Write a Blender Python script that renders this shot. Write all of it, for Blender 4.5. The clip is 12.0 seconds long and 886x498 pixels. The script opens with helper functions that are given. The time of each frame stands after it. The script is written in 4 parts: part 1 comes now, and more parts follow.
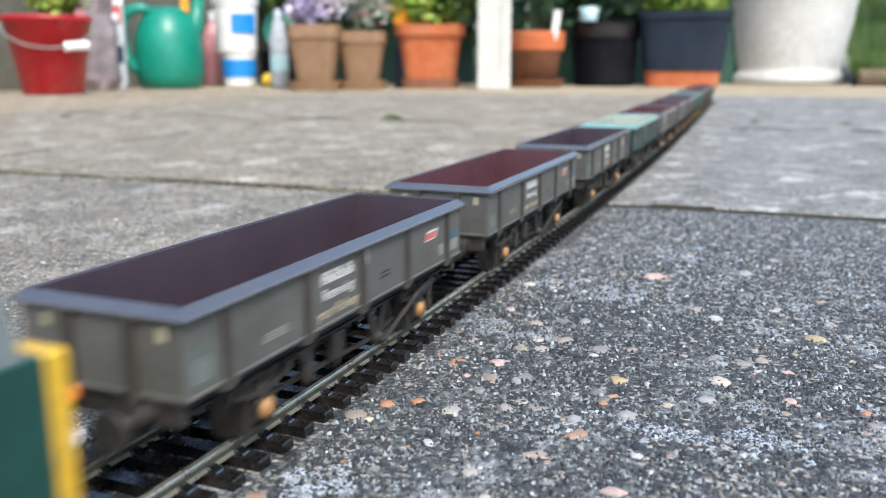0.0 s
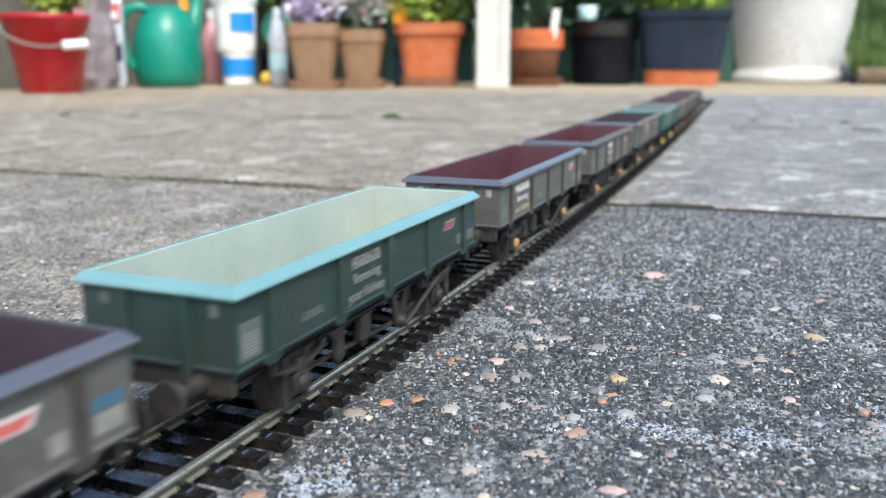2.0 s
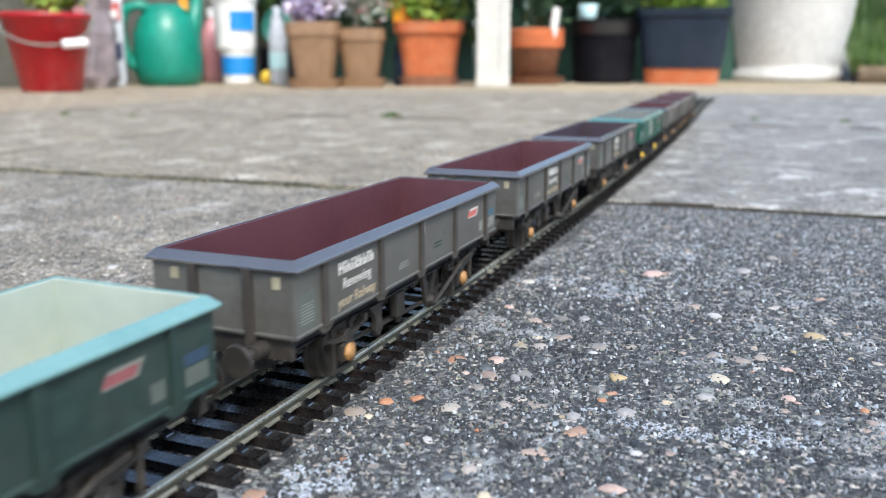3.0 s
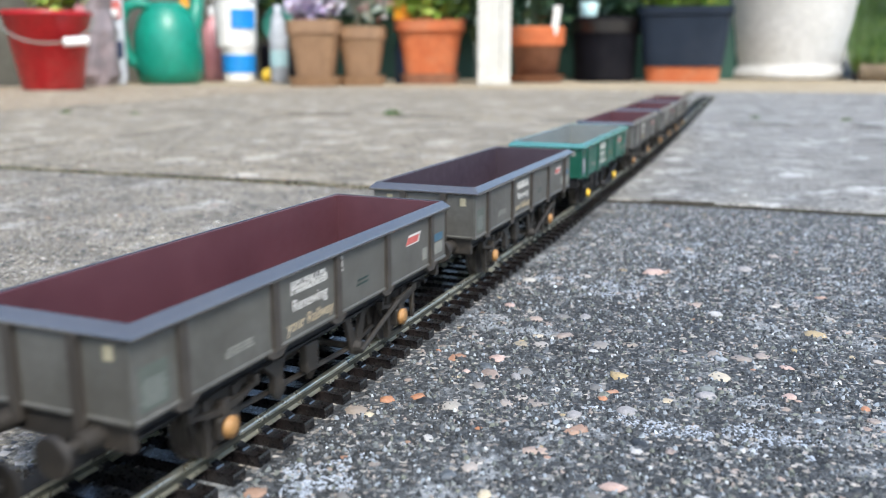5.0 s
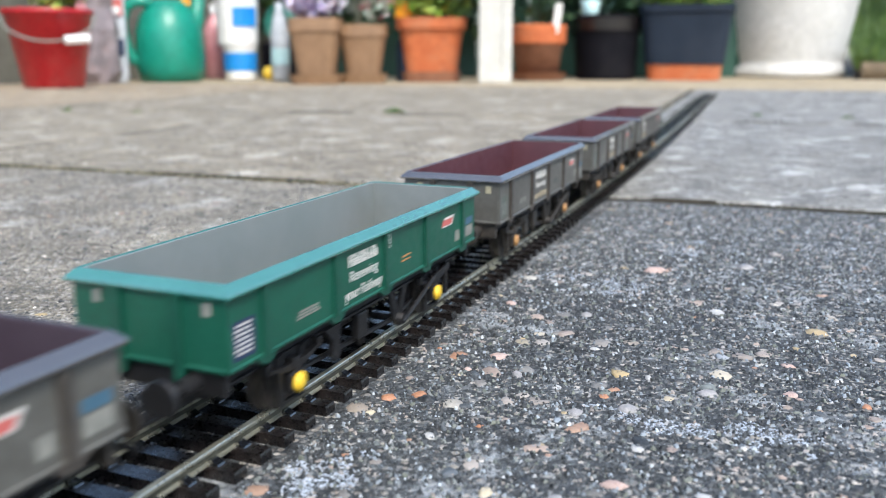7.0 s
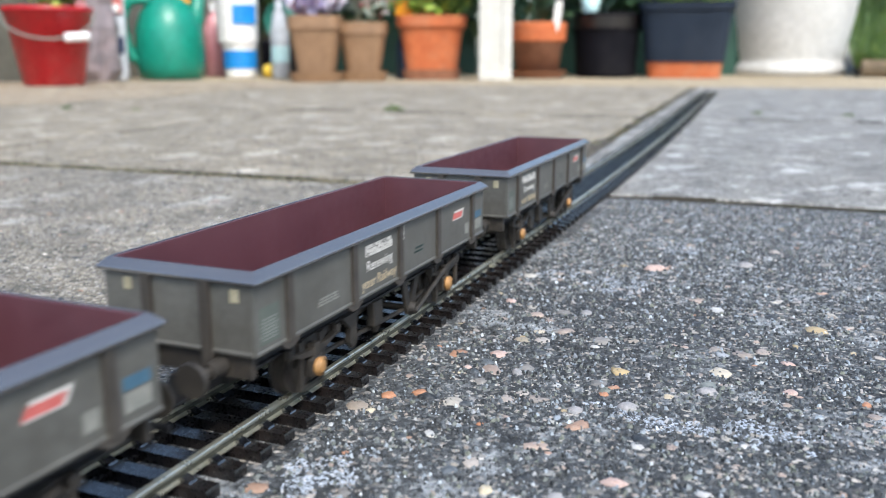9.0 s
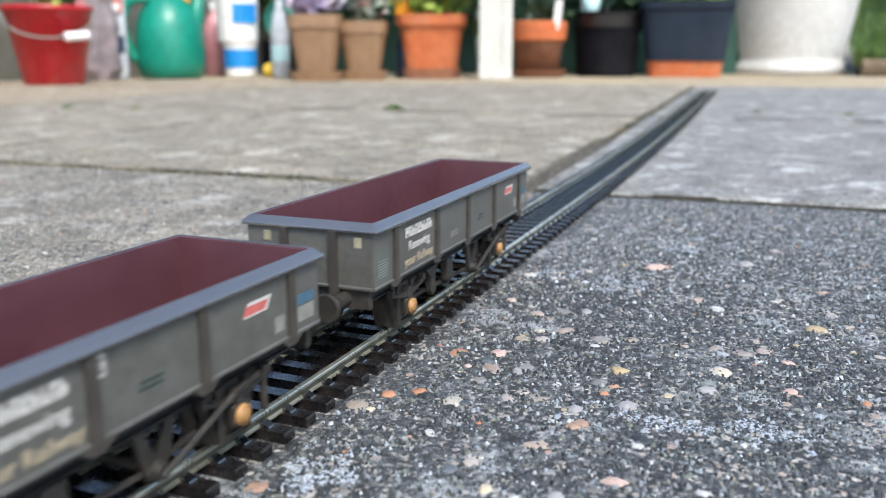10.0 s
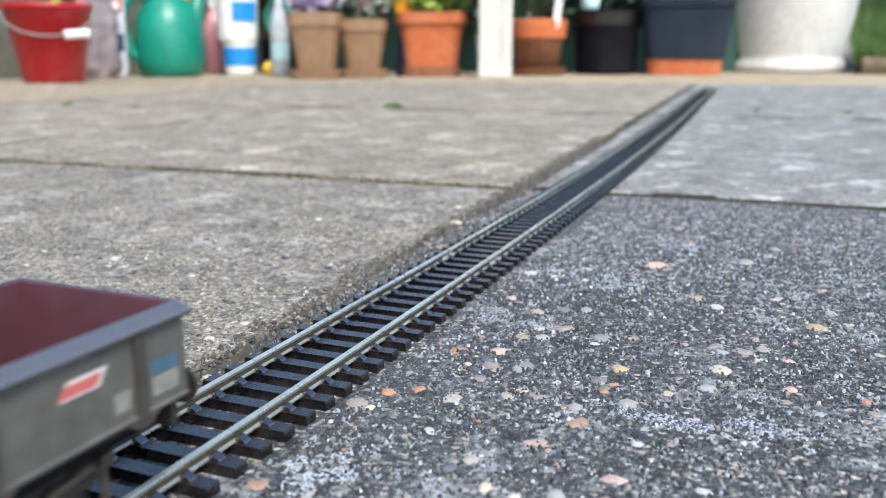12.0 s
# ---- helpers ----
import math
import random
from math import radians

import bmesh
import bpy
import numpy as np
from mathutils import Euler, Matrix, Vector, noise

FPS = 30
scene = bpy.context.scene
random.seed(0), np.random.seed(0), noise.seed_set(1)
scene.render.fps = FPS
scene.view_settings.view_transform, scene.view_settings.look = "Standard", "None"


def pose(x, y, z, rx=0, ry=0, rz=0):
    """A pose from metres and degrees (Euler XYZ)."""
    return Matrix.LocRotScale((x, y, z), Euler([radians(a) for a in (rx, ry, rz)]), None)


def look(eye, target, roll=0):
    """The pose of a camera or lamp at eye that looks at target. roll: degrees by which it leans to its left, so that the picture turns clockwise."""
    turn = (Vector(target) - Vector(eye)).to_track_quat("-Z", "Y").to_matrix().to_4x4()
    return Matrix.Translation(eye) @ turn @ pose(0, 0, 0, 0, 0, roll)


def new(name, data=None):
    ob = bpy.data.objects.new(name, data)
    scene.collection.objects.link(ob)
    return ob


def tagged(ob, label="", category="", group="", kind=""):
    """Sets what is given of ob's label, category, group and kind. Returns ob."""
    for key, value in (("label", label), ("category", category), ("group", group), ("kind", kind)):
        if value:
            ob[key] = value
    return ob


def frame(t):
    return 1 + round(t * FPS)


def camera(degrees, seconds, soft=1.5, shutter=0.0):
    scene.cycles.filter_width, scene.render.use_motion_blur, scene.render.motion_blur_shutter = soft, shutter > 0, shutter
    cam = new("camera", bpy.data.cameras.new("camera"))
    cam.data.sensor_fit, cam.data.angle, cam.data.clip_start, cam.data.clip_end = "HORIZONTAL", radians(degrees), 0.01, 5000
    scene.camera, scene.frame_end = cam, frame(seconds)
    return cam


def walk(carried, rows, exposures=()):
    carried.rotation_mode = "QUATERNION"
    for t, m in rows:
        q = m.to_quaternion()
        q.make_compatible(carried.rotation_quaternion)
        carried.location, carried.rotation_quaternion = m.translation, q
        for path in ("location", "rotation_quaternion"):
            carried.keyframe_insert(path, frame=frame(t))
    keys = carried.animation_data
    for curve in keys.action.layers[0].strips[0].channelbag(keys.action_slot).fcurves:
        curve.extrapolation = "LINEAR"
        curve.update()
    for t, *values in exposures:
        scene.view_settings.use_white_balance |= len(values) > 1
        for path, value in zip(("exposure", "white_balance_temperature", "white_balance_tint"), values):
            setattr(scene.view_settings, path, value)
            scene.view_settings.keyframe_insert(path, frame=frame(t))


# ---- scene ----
MM = 0.001

# ---- camera: a phone held low beside the track, sinking its gaze a little ----
cam = camera(55.38, 12.0, soft=0.5, shutter=0.4)
cam.data.dof.use_dof = True
cam.data.dof.focus_distance = 0.2
cam.data.dof.aperture_fstop = 19.0
EYE = (0.1018, 0.0, 0.07325)


def gaze(down, right):
    return pose(*EYE, 90 - 13.135 + down * 0.03835, 0, 22.813 + right * 0.03835)


walk(cam, [(0.0, gaze(20.0, -2.2)), (0.5, gaze(20.3, -2.8)), (1.0, gaze(20.6, -3.4)), (1.5, gaze(19.0, -4.0)),
           (2.0, gaze(17.7, -4.0)), (2.5, gaze(16.7, -4.0)), (3.0, gaze(15.5, -3.8)), (4.0, gaze(13.8, -3.2)),
           (5.0, gaze(12.3, -2.3)), (5.5, gaze(11.0, -2.0)), (6.0, gaze(9.5, -1.5)), (6.5, gaze(9.2, -0.2)),
           (7.0, gaze(8.8, 0.0)), (8.0, gaze(6.9, 0.0)), (9.0, gaze(5.0, 0.0)), (9.5, gaze(3.6, 0.3)),
           (10.0, gaze(3.3, 0.3)), (10.5, gaze(2.8, 0.2)), (11.0, gaze(2.4, 0.1)), (11.5, gaze(1.3, 0.1)),
           (12.0, gaze(0.0, 0.0))])

# ---- light: a bright overcast sky ----
world = bpy.data.worlds.new("overcast_sky")
scene.world = world
world.use_nodes = True
wn = world.node_tree.nodes
sky = wn.new("ShaderNodeTexSky")
sky.sky_type = "NISHITA"
sky.sun_disc = False
sky.sun_elevation, sky.sun_rotation = radians(52), radians(136)
sky.air_density, sky.dust_density, sky.ozone_density = 1.0, 2.0, 1.6
wn["Background"].inputs["Strength"].default_value = 0.15
world.node_tree.links.new(sky.outputs[0], wn["Background"].inputs["Color"])
sun_data = bpy.data.lights.new("sun", "SUN")
sun_data.energy, sun_data.angle, sun_data.color = 1.75, radians(16), (0.985, 0.97, 0.92)
sun = new("sun", sun_data)
sun.matrix_basis = look((0, 0, 3), (-0.6, 0.62, 1.9))
scene.view_settings.exposure = 1.15


# ---- materials ----
def ramp(nt, fac, stops):
    r = nt.nodes.new("ShaderNodeValToRGB")
    while len(r.color_ramp.elements) < len(stops):
        r.color_ramp.elements.new(0.5)
    for e, (p, c) in zip(r.color_ramp.elements, stops):
        e.position, e.color = p, (*c, 1)
    nt.links.new(fac, r.inputs[0])
    return r.outputs[0]


def tex(nt, kind, scale, **sockets):
    co = nt.nodes.new("ShaderNodeTexCoord")
    n = nt.nodes.new("ShaderNodeTex" + kind)
    nt.links.new(co.outputs["Object"], n.inputs["Vector"])
    n.inputs["Scale"].default_value = scale
    for k, v in sockets.items():
        n.inputs[k].default_value = v
    return n


def mixc(nt, fac, a, b, mode="MIX"):
    m = nt.nodes.new("ShaderNodeMix")
    m.data_type, m.blend_type = "RGBA", mode
    for sock, v in ((m.inputs[0], fac), (m.inputs[6], a), (m.inputs[7], b)):
        if isinstance(v, (int, float)):
            sock.default_value = v
        elif isinstance(v, tuple):
            sock.default_value = (*v, 1)
        else:
            nt.links.new(v, sock)
    return m.outputs[2]


def surface(name, a, b, scale, rough=0.6, metal=0.0, bump=0.2, grain=8.0, stain=None, stain_amount=0.4, vary=0.0, depth=None, sss=0.0, speck=0.22, ior=1.5):
    """Two-scale painted or mineral surface: broad change from a to b, fine grain in relief, and stains of a third colour."""
    m = bpy.data.materials.new(name)
    m.use_nodes = True
    nt = m.node_tree
    p = nt.nodes["Principled BSDF"]
    broad = tex(nt, "Noise", scale, Detail=5.0, Roughness=0.6)
    fine = tex(nt, "Noise", scale * grain, Detail=3.0)
    c = ramp(nt, broad.outputs[0], [(0.36, a), (0.64, b)])
    c = mixc(nt, speck, c, ramp(nt, fine.outputs[0], [(0.35, tuple(x * 0.55 for x in a)), (0.65, tuple(min(1, x * 1.3) for x in b))]))
    if stain:
        st = tex(nt, "Noise", scale * 0.45, Detail=6.0, Roughness=0.7)
        k = ramp(nt, st.outputs[0], [(0.5, (0, 0, 0)), (0.72, (stain_amount,) * 3)])
        c = mixc(nt, k, c, stain)
    if vary:
        info = nt.nodes.new("ShaderNodeObjectInfo")
        k = ramp(nt, info.outputs["Random"], [(0.0, (1 - vary,) * 3), (1.0, (1 + vary,) * 3)])
        c = mixc(nt, 1.0, c, k, "MULTIPLY")
    nt.links.new(c, p.inputs["Base Color"])
    p.inputs["Metallic"].default_value = metal
    p.inputs["IOR"].default_value = ior
    d = 0.09 if ior < 1.8 else 0.012
    nt.links.new(ramp(nt, fine.outputs[0], [(0.3, (max(0.03, rough - d),) * 3), (0.7, (min(1, rough + d),) * 3)]), p.inputs["Roughness"])
    bp = nt.nodes.new("ShaderNodeBump")
    bp.inputs["Strength"].default_value = bump
    bp.inputs["Distance"].default_value = depth or 0.4 / (scale * grain)
    nt.links.new(fine.outputs[0], bp.inputs["Height"])
    nt.links.new(bp.outputs[0], p.inputs["Normal"])
    if sss:
        p.inputs["Subsurface Weight"].default_value = sss
    return m


def aggregate(name, dark, light, warm, chalky, size):
    """Weathered exposed-aggregate concrete: a dark cement ground with grit and small stones showing."""
    m = bpy.data.materials.new(name)
    m.use_nodes = True
    nt = m.node_tree
    p = nt.nodes["Principled BSDF"]
    big = tex(nt, "Noise", 9, Detail=6.0, Roughness=0.65)
    mid = tex(nt, "Noise", 55, Detail=5.0, Roughness=0.7)
    grit = tex(nt, "Voronoi", 1000)
    stone = tex(nt, "Voronoi", 420)
    fine = tex(nt, "Noise", 1500, Detail=2.0)
    base = ramp(nt, big.outputs[0], [(0.35, dark), (0.7, light)])
    base = mixc(nt, ramp(nt, mid.outputs[0], [(0.5, (0, 0, 0)), (0.72, (0.55,) * 3)]), base, warm)
    g = ramp(nt, grit.outputs["Color"], [(0.15, tuple(x * 0.3 for x in dark)), (0.5, dark), (0.75, light), (0.95, (0.62, 0.6, 0.56))])
    base = mixc(nt, 0.62, base, g)
    sc = ramp(nt, stone.outputs["Color"], [(0.2, (0.16, 0.15, 0.14)), (0.5, (0.34, 0.31, 0.27)), (0.8, (0.5, 0.47, 0.42))])
    sm = ramp(nt, stone.outputs["Distance"], [(0.26, (0.75,) * 3), (0.36, (0, 0, 0))])
    base = mixc(nt, sm, base, sc)
    mott = tex(nt, "Noise", 31, Detail=8.0, Roughness=0.72, Distortion=0.4)
    base = mixc(nt, 1.0, base, ramp(nt, mott.outputs[0], [(0.3, (0.5,) * 3), (0.5, (1.0, 0.99, 0.97)), (0.7, (1.5, 1.47, 1.4))]), "MULTIPLY")
    pit = tex(nt, "Noise", 170, Detail=3.0, Roughness=0.6)
    base = mixc(nt, 1.0, base, ramp(nt, pit.outputs[0], [(0.34, (0.42,) * 3), (0.46, (1.0,) * 3)]), "MULTIPLY")
    chalk = tex(nt, "Noise", size, Detail=7.0, Roughness=0.75)
    base = mixc(nt, ramp(nt, chalk.outputs[0], [(0.54, (0, 0, 0)), (0.64, (0.7,) * 3)]), base, chalky)
    nt.links.new(base, p.inputs["Base Color"])
    p.inputs["Roughness"].default_value = 0.72
    h = mixc(nt, 0.5, grit.outputs["Distance"], fine.outputs[0])
    bp = nt.nodes.new("ShaderNodeBump")
    bp.inputs["Strength"].default_value, bp.inputs["Distance"].default_value = 1.0, 0.0012
    bp.invert = True
    nt.links.new(h, bp.inputs["Height"])
    nt.links.new(bp.outputs[0], p.inputs["Normal"])
    return m


def pebble_mat(name, gain, warm=1.0, palette=None):
    m = bpy.data.materials.new(name)
    m.use_nodes = True
    nt = m.node_tree
    p = nt.nodes["Principled BSDF"]
    g = nt.nodes.new("ShaderNodeNewGeometry")
    c = ramp(nt, g.outputs["Random Per Island"], palette or [(0.0, (0.006, 0.007, 0.007)), (0.4, (0.018, 0.02, 0.021)), (0.66, (0.07, 0.075, 0.076)),
                                                             (0.74, (0.12, 0.118, 0.08)), (0.84, (0.15, 0.156, 0.155)), (0.935, (0.27, 0.28, 0.275)), (0.965, (0.22, 0.155, 0.11)), (1.0, (0.48, 0.49, 0.47))])
    c = mixc(nt, 1.0, c, (gain * warm, gain, gain / warm), "MULTIPLY")
    n = tex(nt, "Noise", 1100, Detail=4.0)
    c = mixc(nt, 0.2, c, ramp(nt, n.outputs[0], [(0.35, (0.015, 0.017, 0.018)), (0.7, (0.26, 0.27, 0.27))]))
    nt.links.new(c, p.inputs["Base Color"])
    p.inputs["Roughness"].default_value = 0.55
    bp = nt.nodes.new("ShaderNodeBump")
    bp.inputs["Strength"].default_value, bp.inputs["Distance"].default_value = 0.6, 0.0004
    nt.links.new(n.outputs[0], bp.inputs["Height"])
    nt.links.new(bp.outputs[0], p.inputs["Normal"])
    return m


def leaf_mat(name, a, b):
    m = bpy.data.materials.new(name)
    m.use_nodes = True
    nt = m.node_tree
    p = nt.nodes["Principled BSDF"]
    g = nt.nodes.new("ShaderNodeNewGeometry")
    nt.links.new(ramp(nt, g.outputs["Random Per Island"], [(0.1, a), (0.9, b)]), p.inputs["Base Color"])
    p.inputs["Roughness"].default_value = 0.5
    p.inputs["Subsurface Weight"].default_value = 0.1
    return m


AGG_NEAR = aggregate("aggregate_dark", (0.024, 0.028, 0.03), (0.115, 0.126, 0.132), (0.15, 0.155, 0.152), (0.42, 0.45, 0.46), 26)
AGG_LEFT = aggregate("aggregate_dirty", (0.14, 0.126, 0.096), (0.335, 0.302, 0.232), (0.345, 0.294, 0.2), (0.5, 0.48, 0.43), 24)
AGG_FAR = aggregate("aggregate_pale", (0.19, 0.163, 0.112), (0.395, 0.343, 0.25), (0.44, 0.36, 0.23), (0.66, 0.61, 0.51), 19)
AGG_MID = aggregate("aggregate_grey", (0.14, 0.14, 0.13), (0.35, 0.352, 0.33), (0.36, 0.34, 0.29), (0.74, 0.74, 0.71), 24)
AGG_TAN = aggregate("aggregate_tan", (0.27, 0.21, 0.135), (0.48, 0.39, 0.26), (0.52, 0.41, 0.25), (0.64, 0.56, 0.42), 17)
PEBBLE = pebble_mat("pebble", 1.5, 0.9)
PEBBLE_MIX = pebble_mat("pebble_mixed", 1.0, 1.0, [(0.0, (0.12, 0.115, 0.105)), (0.2, (0.24, 0.23, 0.21)), (0.38, (0.34, 0.25, 0.2)), (0.5, (0.42, 0.4, 0.36)),
                                                    (0.62, (0.4, 0.2, 0.11)), (0.7, (0.3, 0.27, 0.22)), (0.82, (0.6, 0.58, 0.52)), (0.9, (0.5, 0.37, 0.17)), (1.0, (0.2, 0.22, 0.23))])
PEBBLE_WORN = pebble_mat("pebble_worn", 1.0, 0.96, [(0.0, (0.1, 0.105, 0.105)), (0.4, (0.2, 0.205, 0.2)), (0.7, (0.32, 0.32, 0.31)), (0.85, (0.34, 0.28, 0.24)), (1.0, (0.5, 0.51, 0.5))])
CRUMB = pebble_mat("soil_crumb", 1.0, 1.1, [(0.0, (0.012, 0.01, 0.007)), (0.5, (0.045, 0.039, 0.028)), (0.75, (0.1, 0.086, 0.06)), (0.9, (0.06, 0.068, 0.02)), (1.0, (0.3, 0.27, 0.22))])
PEBBLE_PALE = pebble_mat("pebble_pale", 1.9, 1.1)
SOIL = surface("joint_soil", (0.02, 0.018, 0.014), (0.05, 0.043, 0.03), 60, 0.95, bump=0.9, stain=(0.05, 0.07, 0.02))
DIRT = surface("mossy_dirt", (0.025, 0.022, 0.014), (0.085, 0.073, 0.048), 90, 0.95, bump=0.9, stain=(0.08, 0.085, 0.03), stain_amount=0.7)
TAN = surface("tan_screed", (0.29, 0.235, 0.15), (0.42, 0.345, 0.225), 12, 0.9, bump=0.5, stain=(0.16, 0.13, 0.09))
SLEEPER = surface("sleeper_plastic", (0.0035, 0.0032, 0.0036), (0.0075, 0.006, 0.006), 160, 0.3, bump=0.03, ior=1.6, stain=(0.034, 0.024, 0.021), stain_amount=0.7, vary=0.2)
CHAIR = surface("glossy_black_plastic", (0.006, 0.007, 0.009), (0.01, 0.011, 0.014), 200, 0.14, bump=0.03, ior=2.2)
WEB_METAL = surface("dark_rail_web", (0.05, 0.05, 0.038), (0.1, 0.098, 0.072), 300, 0.5, metal=0.4, bump=0.1)
RAIL = surface("nickel_rail", (0.52, 0.51, 0.4), (0.7, 0.68, 0.55), 40, 0.28, metal=0.8, bump=0.0, stain=(0.3, 0.28, 0.2), stain_amount=0.5, speck=0.08, ior=1.9)
BROWN = surface("weathered_grey_brown", (0.08, 0.079, 0.069), (0.104, 0.103, 0.092), 70, 0.5, bump=0.08, stain=(0.05, 0.045, 0.036), stain_amount=0.5)
# weathered ribs, with their shading painted in as a darker brown
BROWN_RIB = surface("shaded_grimy_brown_rib", (0.034, 0.029, 0.024), (0.052, 0.045, 0.037), 120, 0.55, bump=0.1)
RIM = surface("grey_rim", (0.055, 0.053, 0.052), (0.066, 0.064, 0.063), 60, 0.15, bump=0.003, stain=(0.065, 0.058, 0.048), stain_amount=0.4, speck=0.04, ior=2.6)
RED_IN = surface("maroon_interior", (0.075, 0.025, 0.032), (0.096, 0.034, 0.042), 45, 0.5, bump=0.05, stain=(0.05, 0.022, 0.026), speck=0.1)
DARK_IN = surface("dark_plum_interior", (0.04, 0.027, 0.037), (0.052, 0.036, 0.047), 45, 0.5, bump=0.05, stain=(0.03, 0.018, 0.022), speck=0.1)
PALE_IN = surface("cream_interior", (0.29, 0.35, 0.3), (0.36, 0.41, 0.35), 40, 0.6, bump=0.05, stain=(0.42, 0.4, 0.31), stain_amount=0.3, speck=0.06)
GREY_IN = surface("grey_interior", (0.16, 0.185, 0.18), (0.19, 0.21, 0.205), 40, 0.5, bump=0.03, stain=(0.13, 0.125, 0.11), stain_amount=0.45, speck=0.06)
DKGREEN = surface("grimy_green", (0.013, 0.031, 0.026), (0.02, 0.044, 0.037), 70, 0.5, bump=0.08, stain=(0.042, 0.036, 0.03), stain_amount=0.5)
GREEN = surface("fresh_green", (0.005, 0.068, 0.042), (0.007, 0.082, 0.05), 70, 0.42, bump=0.06)
GREEN_RIB = surface("green_rib", (0.004, 0.055, 0.035), (0.006, 0.068, 0.043), 70, 0.42, bump=0.06)
MINT = surface("mint_rim", (0.13, 0.28, 0.26), (0.15, 0.31, 0.285), 90, 0.16, bump=0.003, speck=0.05, ior=2.7)
TEAL = surface("teal_rim", (0.03, 0.17, 0.14), (0.038, 0.19, 0.16), 90, 0.16, bump=0.003, speck=0.05, ior=2.7)
UNDER = surface("underframe_grime", (0.015, 0.013, 0.0105), (0.035, 0.03, 0.024), 200, 0.6, bump=0.2, stain=(0.085, 0.068, 0.05), stain_amount=0.7)
BLACK = surface("underframe_black", (0.005, 0.005, 0.0055), (0.01, 0.01, 0.011), 200, 0.5, bump=0.2)
OCHRE = surface("ochre_axle_cap", (0.29, 0.15, 0.05), (0.38, 0.205, 0.075), 300, 0.5, bump=0.1)
YELLOW = surface("warning_yellow", (0.75, 0.47, 0.03), (0.85, 0.56, 0.05), 120, 0.4, bump=0.06, stain=(0.45, 0.25, 0.06))
WHITE_INK = surface("off_white_lettering", (0.48, 0.47, 0.43), (0.6, 0.59, 0.55), 300, 0.6, bump=0.05)
CREAM_INK = surface("cream_lettering", (0.36, 0.29, 0.18), (0.44, 0.37, 0.25), 300, 0.6, bump=0.05)
GREY_INK = surface("faded_grey_label", (0.16, 0.165, 0.145), (0.23, 0.23, 0.2), 300, 0.6, bump=0.05)
SMUDGE = surface("smudged_print", (0.16, 0.17, 0.155), (0.21, 0.22, 0.2), 300, 0.6, bump=0.05)
NAVY_INK = surface("navy_label", (0.012, 0.025, 0.06), (0.02, 0.035, 0.08), 300, 0.5, bump=0.05)
FADED = surface("faded_green_label", (0.075, 0.09, 0.075), (0.095, 0.112, 0.095), 300, 0.6, bump=0.05)
RED_INK = surface("red_sign", (0.42, 0.075, 0.065), (0.52, 0.14, 0.12), 300, 0.5, bump=0.05)
CREAM_PLATE = surface("cream_plate", (0.26, 0.235, 0.15), (0.36, 0.33, 0.23), 300, 0.5, bump=0.05)
BLUE_INK = surface("blue_label", (0.04, 0.1, 0.15), (0.06, 0.135, 0.19), 300, 0.55, bump=0.05)
WHEEL = surface("dull_wheel_metal", (0.05, 0.045, 0.04), (0.1, 0.09, 0.08), 300, 0.45, metal=0.6, bump=0.1)
LOCO_GREEN = surface("loco_dark_green", (0.006, 0.04, 0.032), (0.01, 0.055, 0.043), 60, 0.4, bump=0.05)
LOCO_YELLOW = surface("loco_warning_yellow", (0.5, 0.29, 0.02), (0.62, 0.38, 0.03), 60, 0.4, bump=0.04, stain=(0.34, 0.2, 0.05), stain_amount=0.6)
LOCO_GREY = surface("loco_roof_grey", (0.12, 0.15, 0.15), (0.17, 0.2, 0.2), 60, 0.5, bump=0.05)
GLASSY = surface("dark_cab_glass", (0.012, 0.014, 0.016), (0.02, 0.022, 0.025), 60, 0.08, bump=0.01)
ORANGE = surface("orange_lamp", (0.7, 0.16, 0.02), (0.8, 0.22, 0.03), 200, 0.3, bump=0.05)


# ---- mesh helpers ----
def box(bm, c, s, bevel=0.0, turn=None):
    r = bmesh.ops.create_cube(bm, size=1, matrix=Matrix.Translation(c) @ (turn or Matrix()) @ Matrix.Diagonal((*s, 1)))
    if bevel:
        vs = set(r["verts"])
        bmesh.ops.bevel(bm, geom=[e for e in bm.edges if e.verts[0] in vs and e.verts[1] in vs], offset=bevel, segments=2, affect="EDGES", profile=0.5)


def rod(bm, a, b, r, n=12, r2=None):
    a, b = Vector(a), Vector(b)
    m = Matrix.Translation((a + b) / 2) @ (b - a).to_track_quat("Z", "Y").to_matrix().to_4x4()
    bmesh.ops.create_cone(bm, cap_ends=True, segments=n, radius1=r, radius2=r if r2 is None else r2, depth=(b - a).length, matrix=m)


def rings(bm, loops, close=False, cap=False):
    vs = [[bm.verts.new(p) for p in lp] for lp in loops]
    pairs = list(zip(vs, vs[1:])) + ([(vs[-1], vs[0])] if close else [])
    for a, b in pairs:
        for i in range(len(a)):
            j = (i + 1) % len(a)
            bm.faces.new((a[i], a[j], b[j], b[i]))
    if cap:
        bm.faces.new(list(reversed(vs[0])))
        bm.faces.new(vs[-1])


def lathe(bm, profile, n=40, at=(0, 0, 0), wob=0.0, cap=False):
    rings(bm, [[(at[0] + r * (1 + wob * math.sin(3 * a)) * math.cos(a), at[1] + r * math.sin(a), at[2] + z)
                for a in (2 * math.pi * i / n for i in range(n))] for r, z in profile], cap=cap)


def prism(bm, pts, axis, a, b):
    """A flat outline in the (y, z) or (x, z) plane made thick along the other axis."""
    def at(p, k):
        return (k, p[0], p[1]) if axis == "x" else (p[0], k, p[1])
    rings(bm, [[at(p, a) for p in pts], [at(p, b) for p in pts]], cap=True)


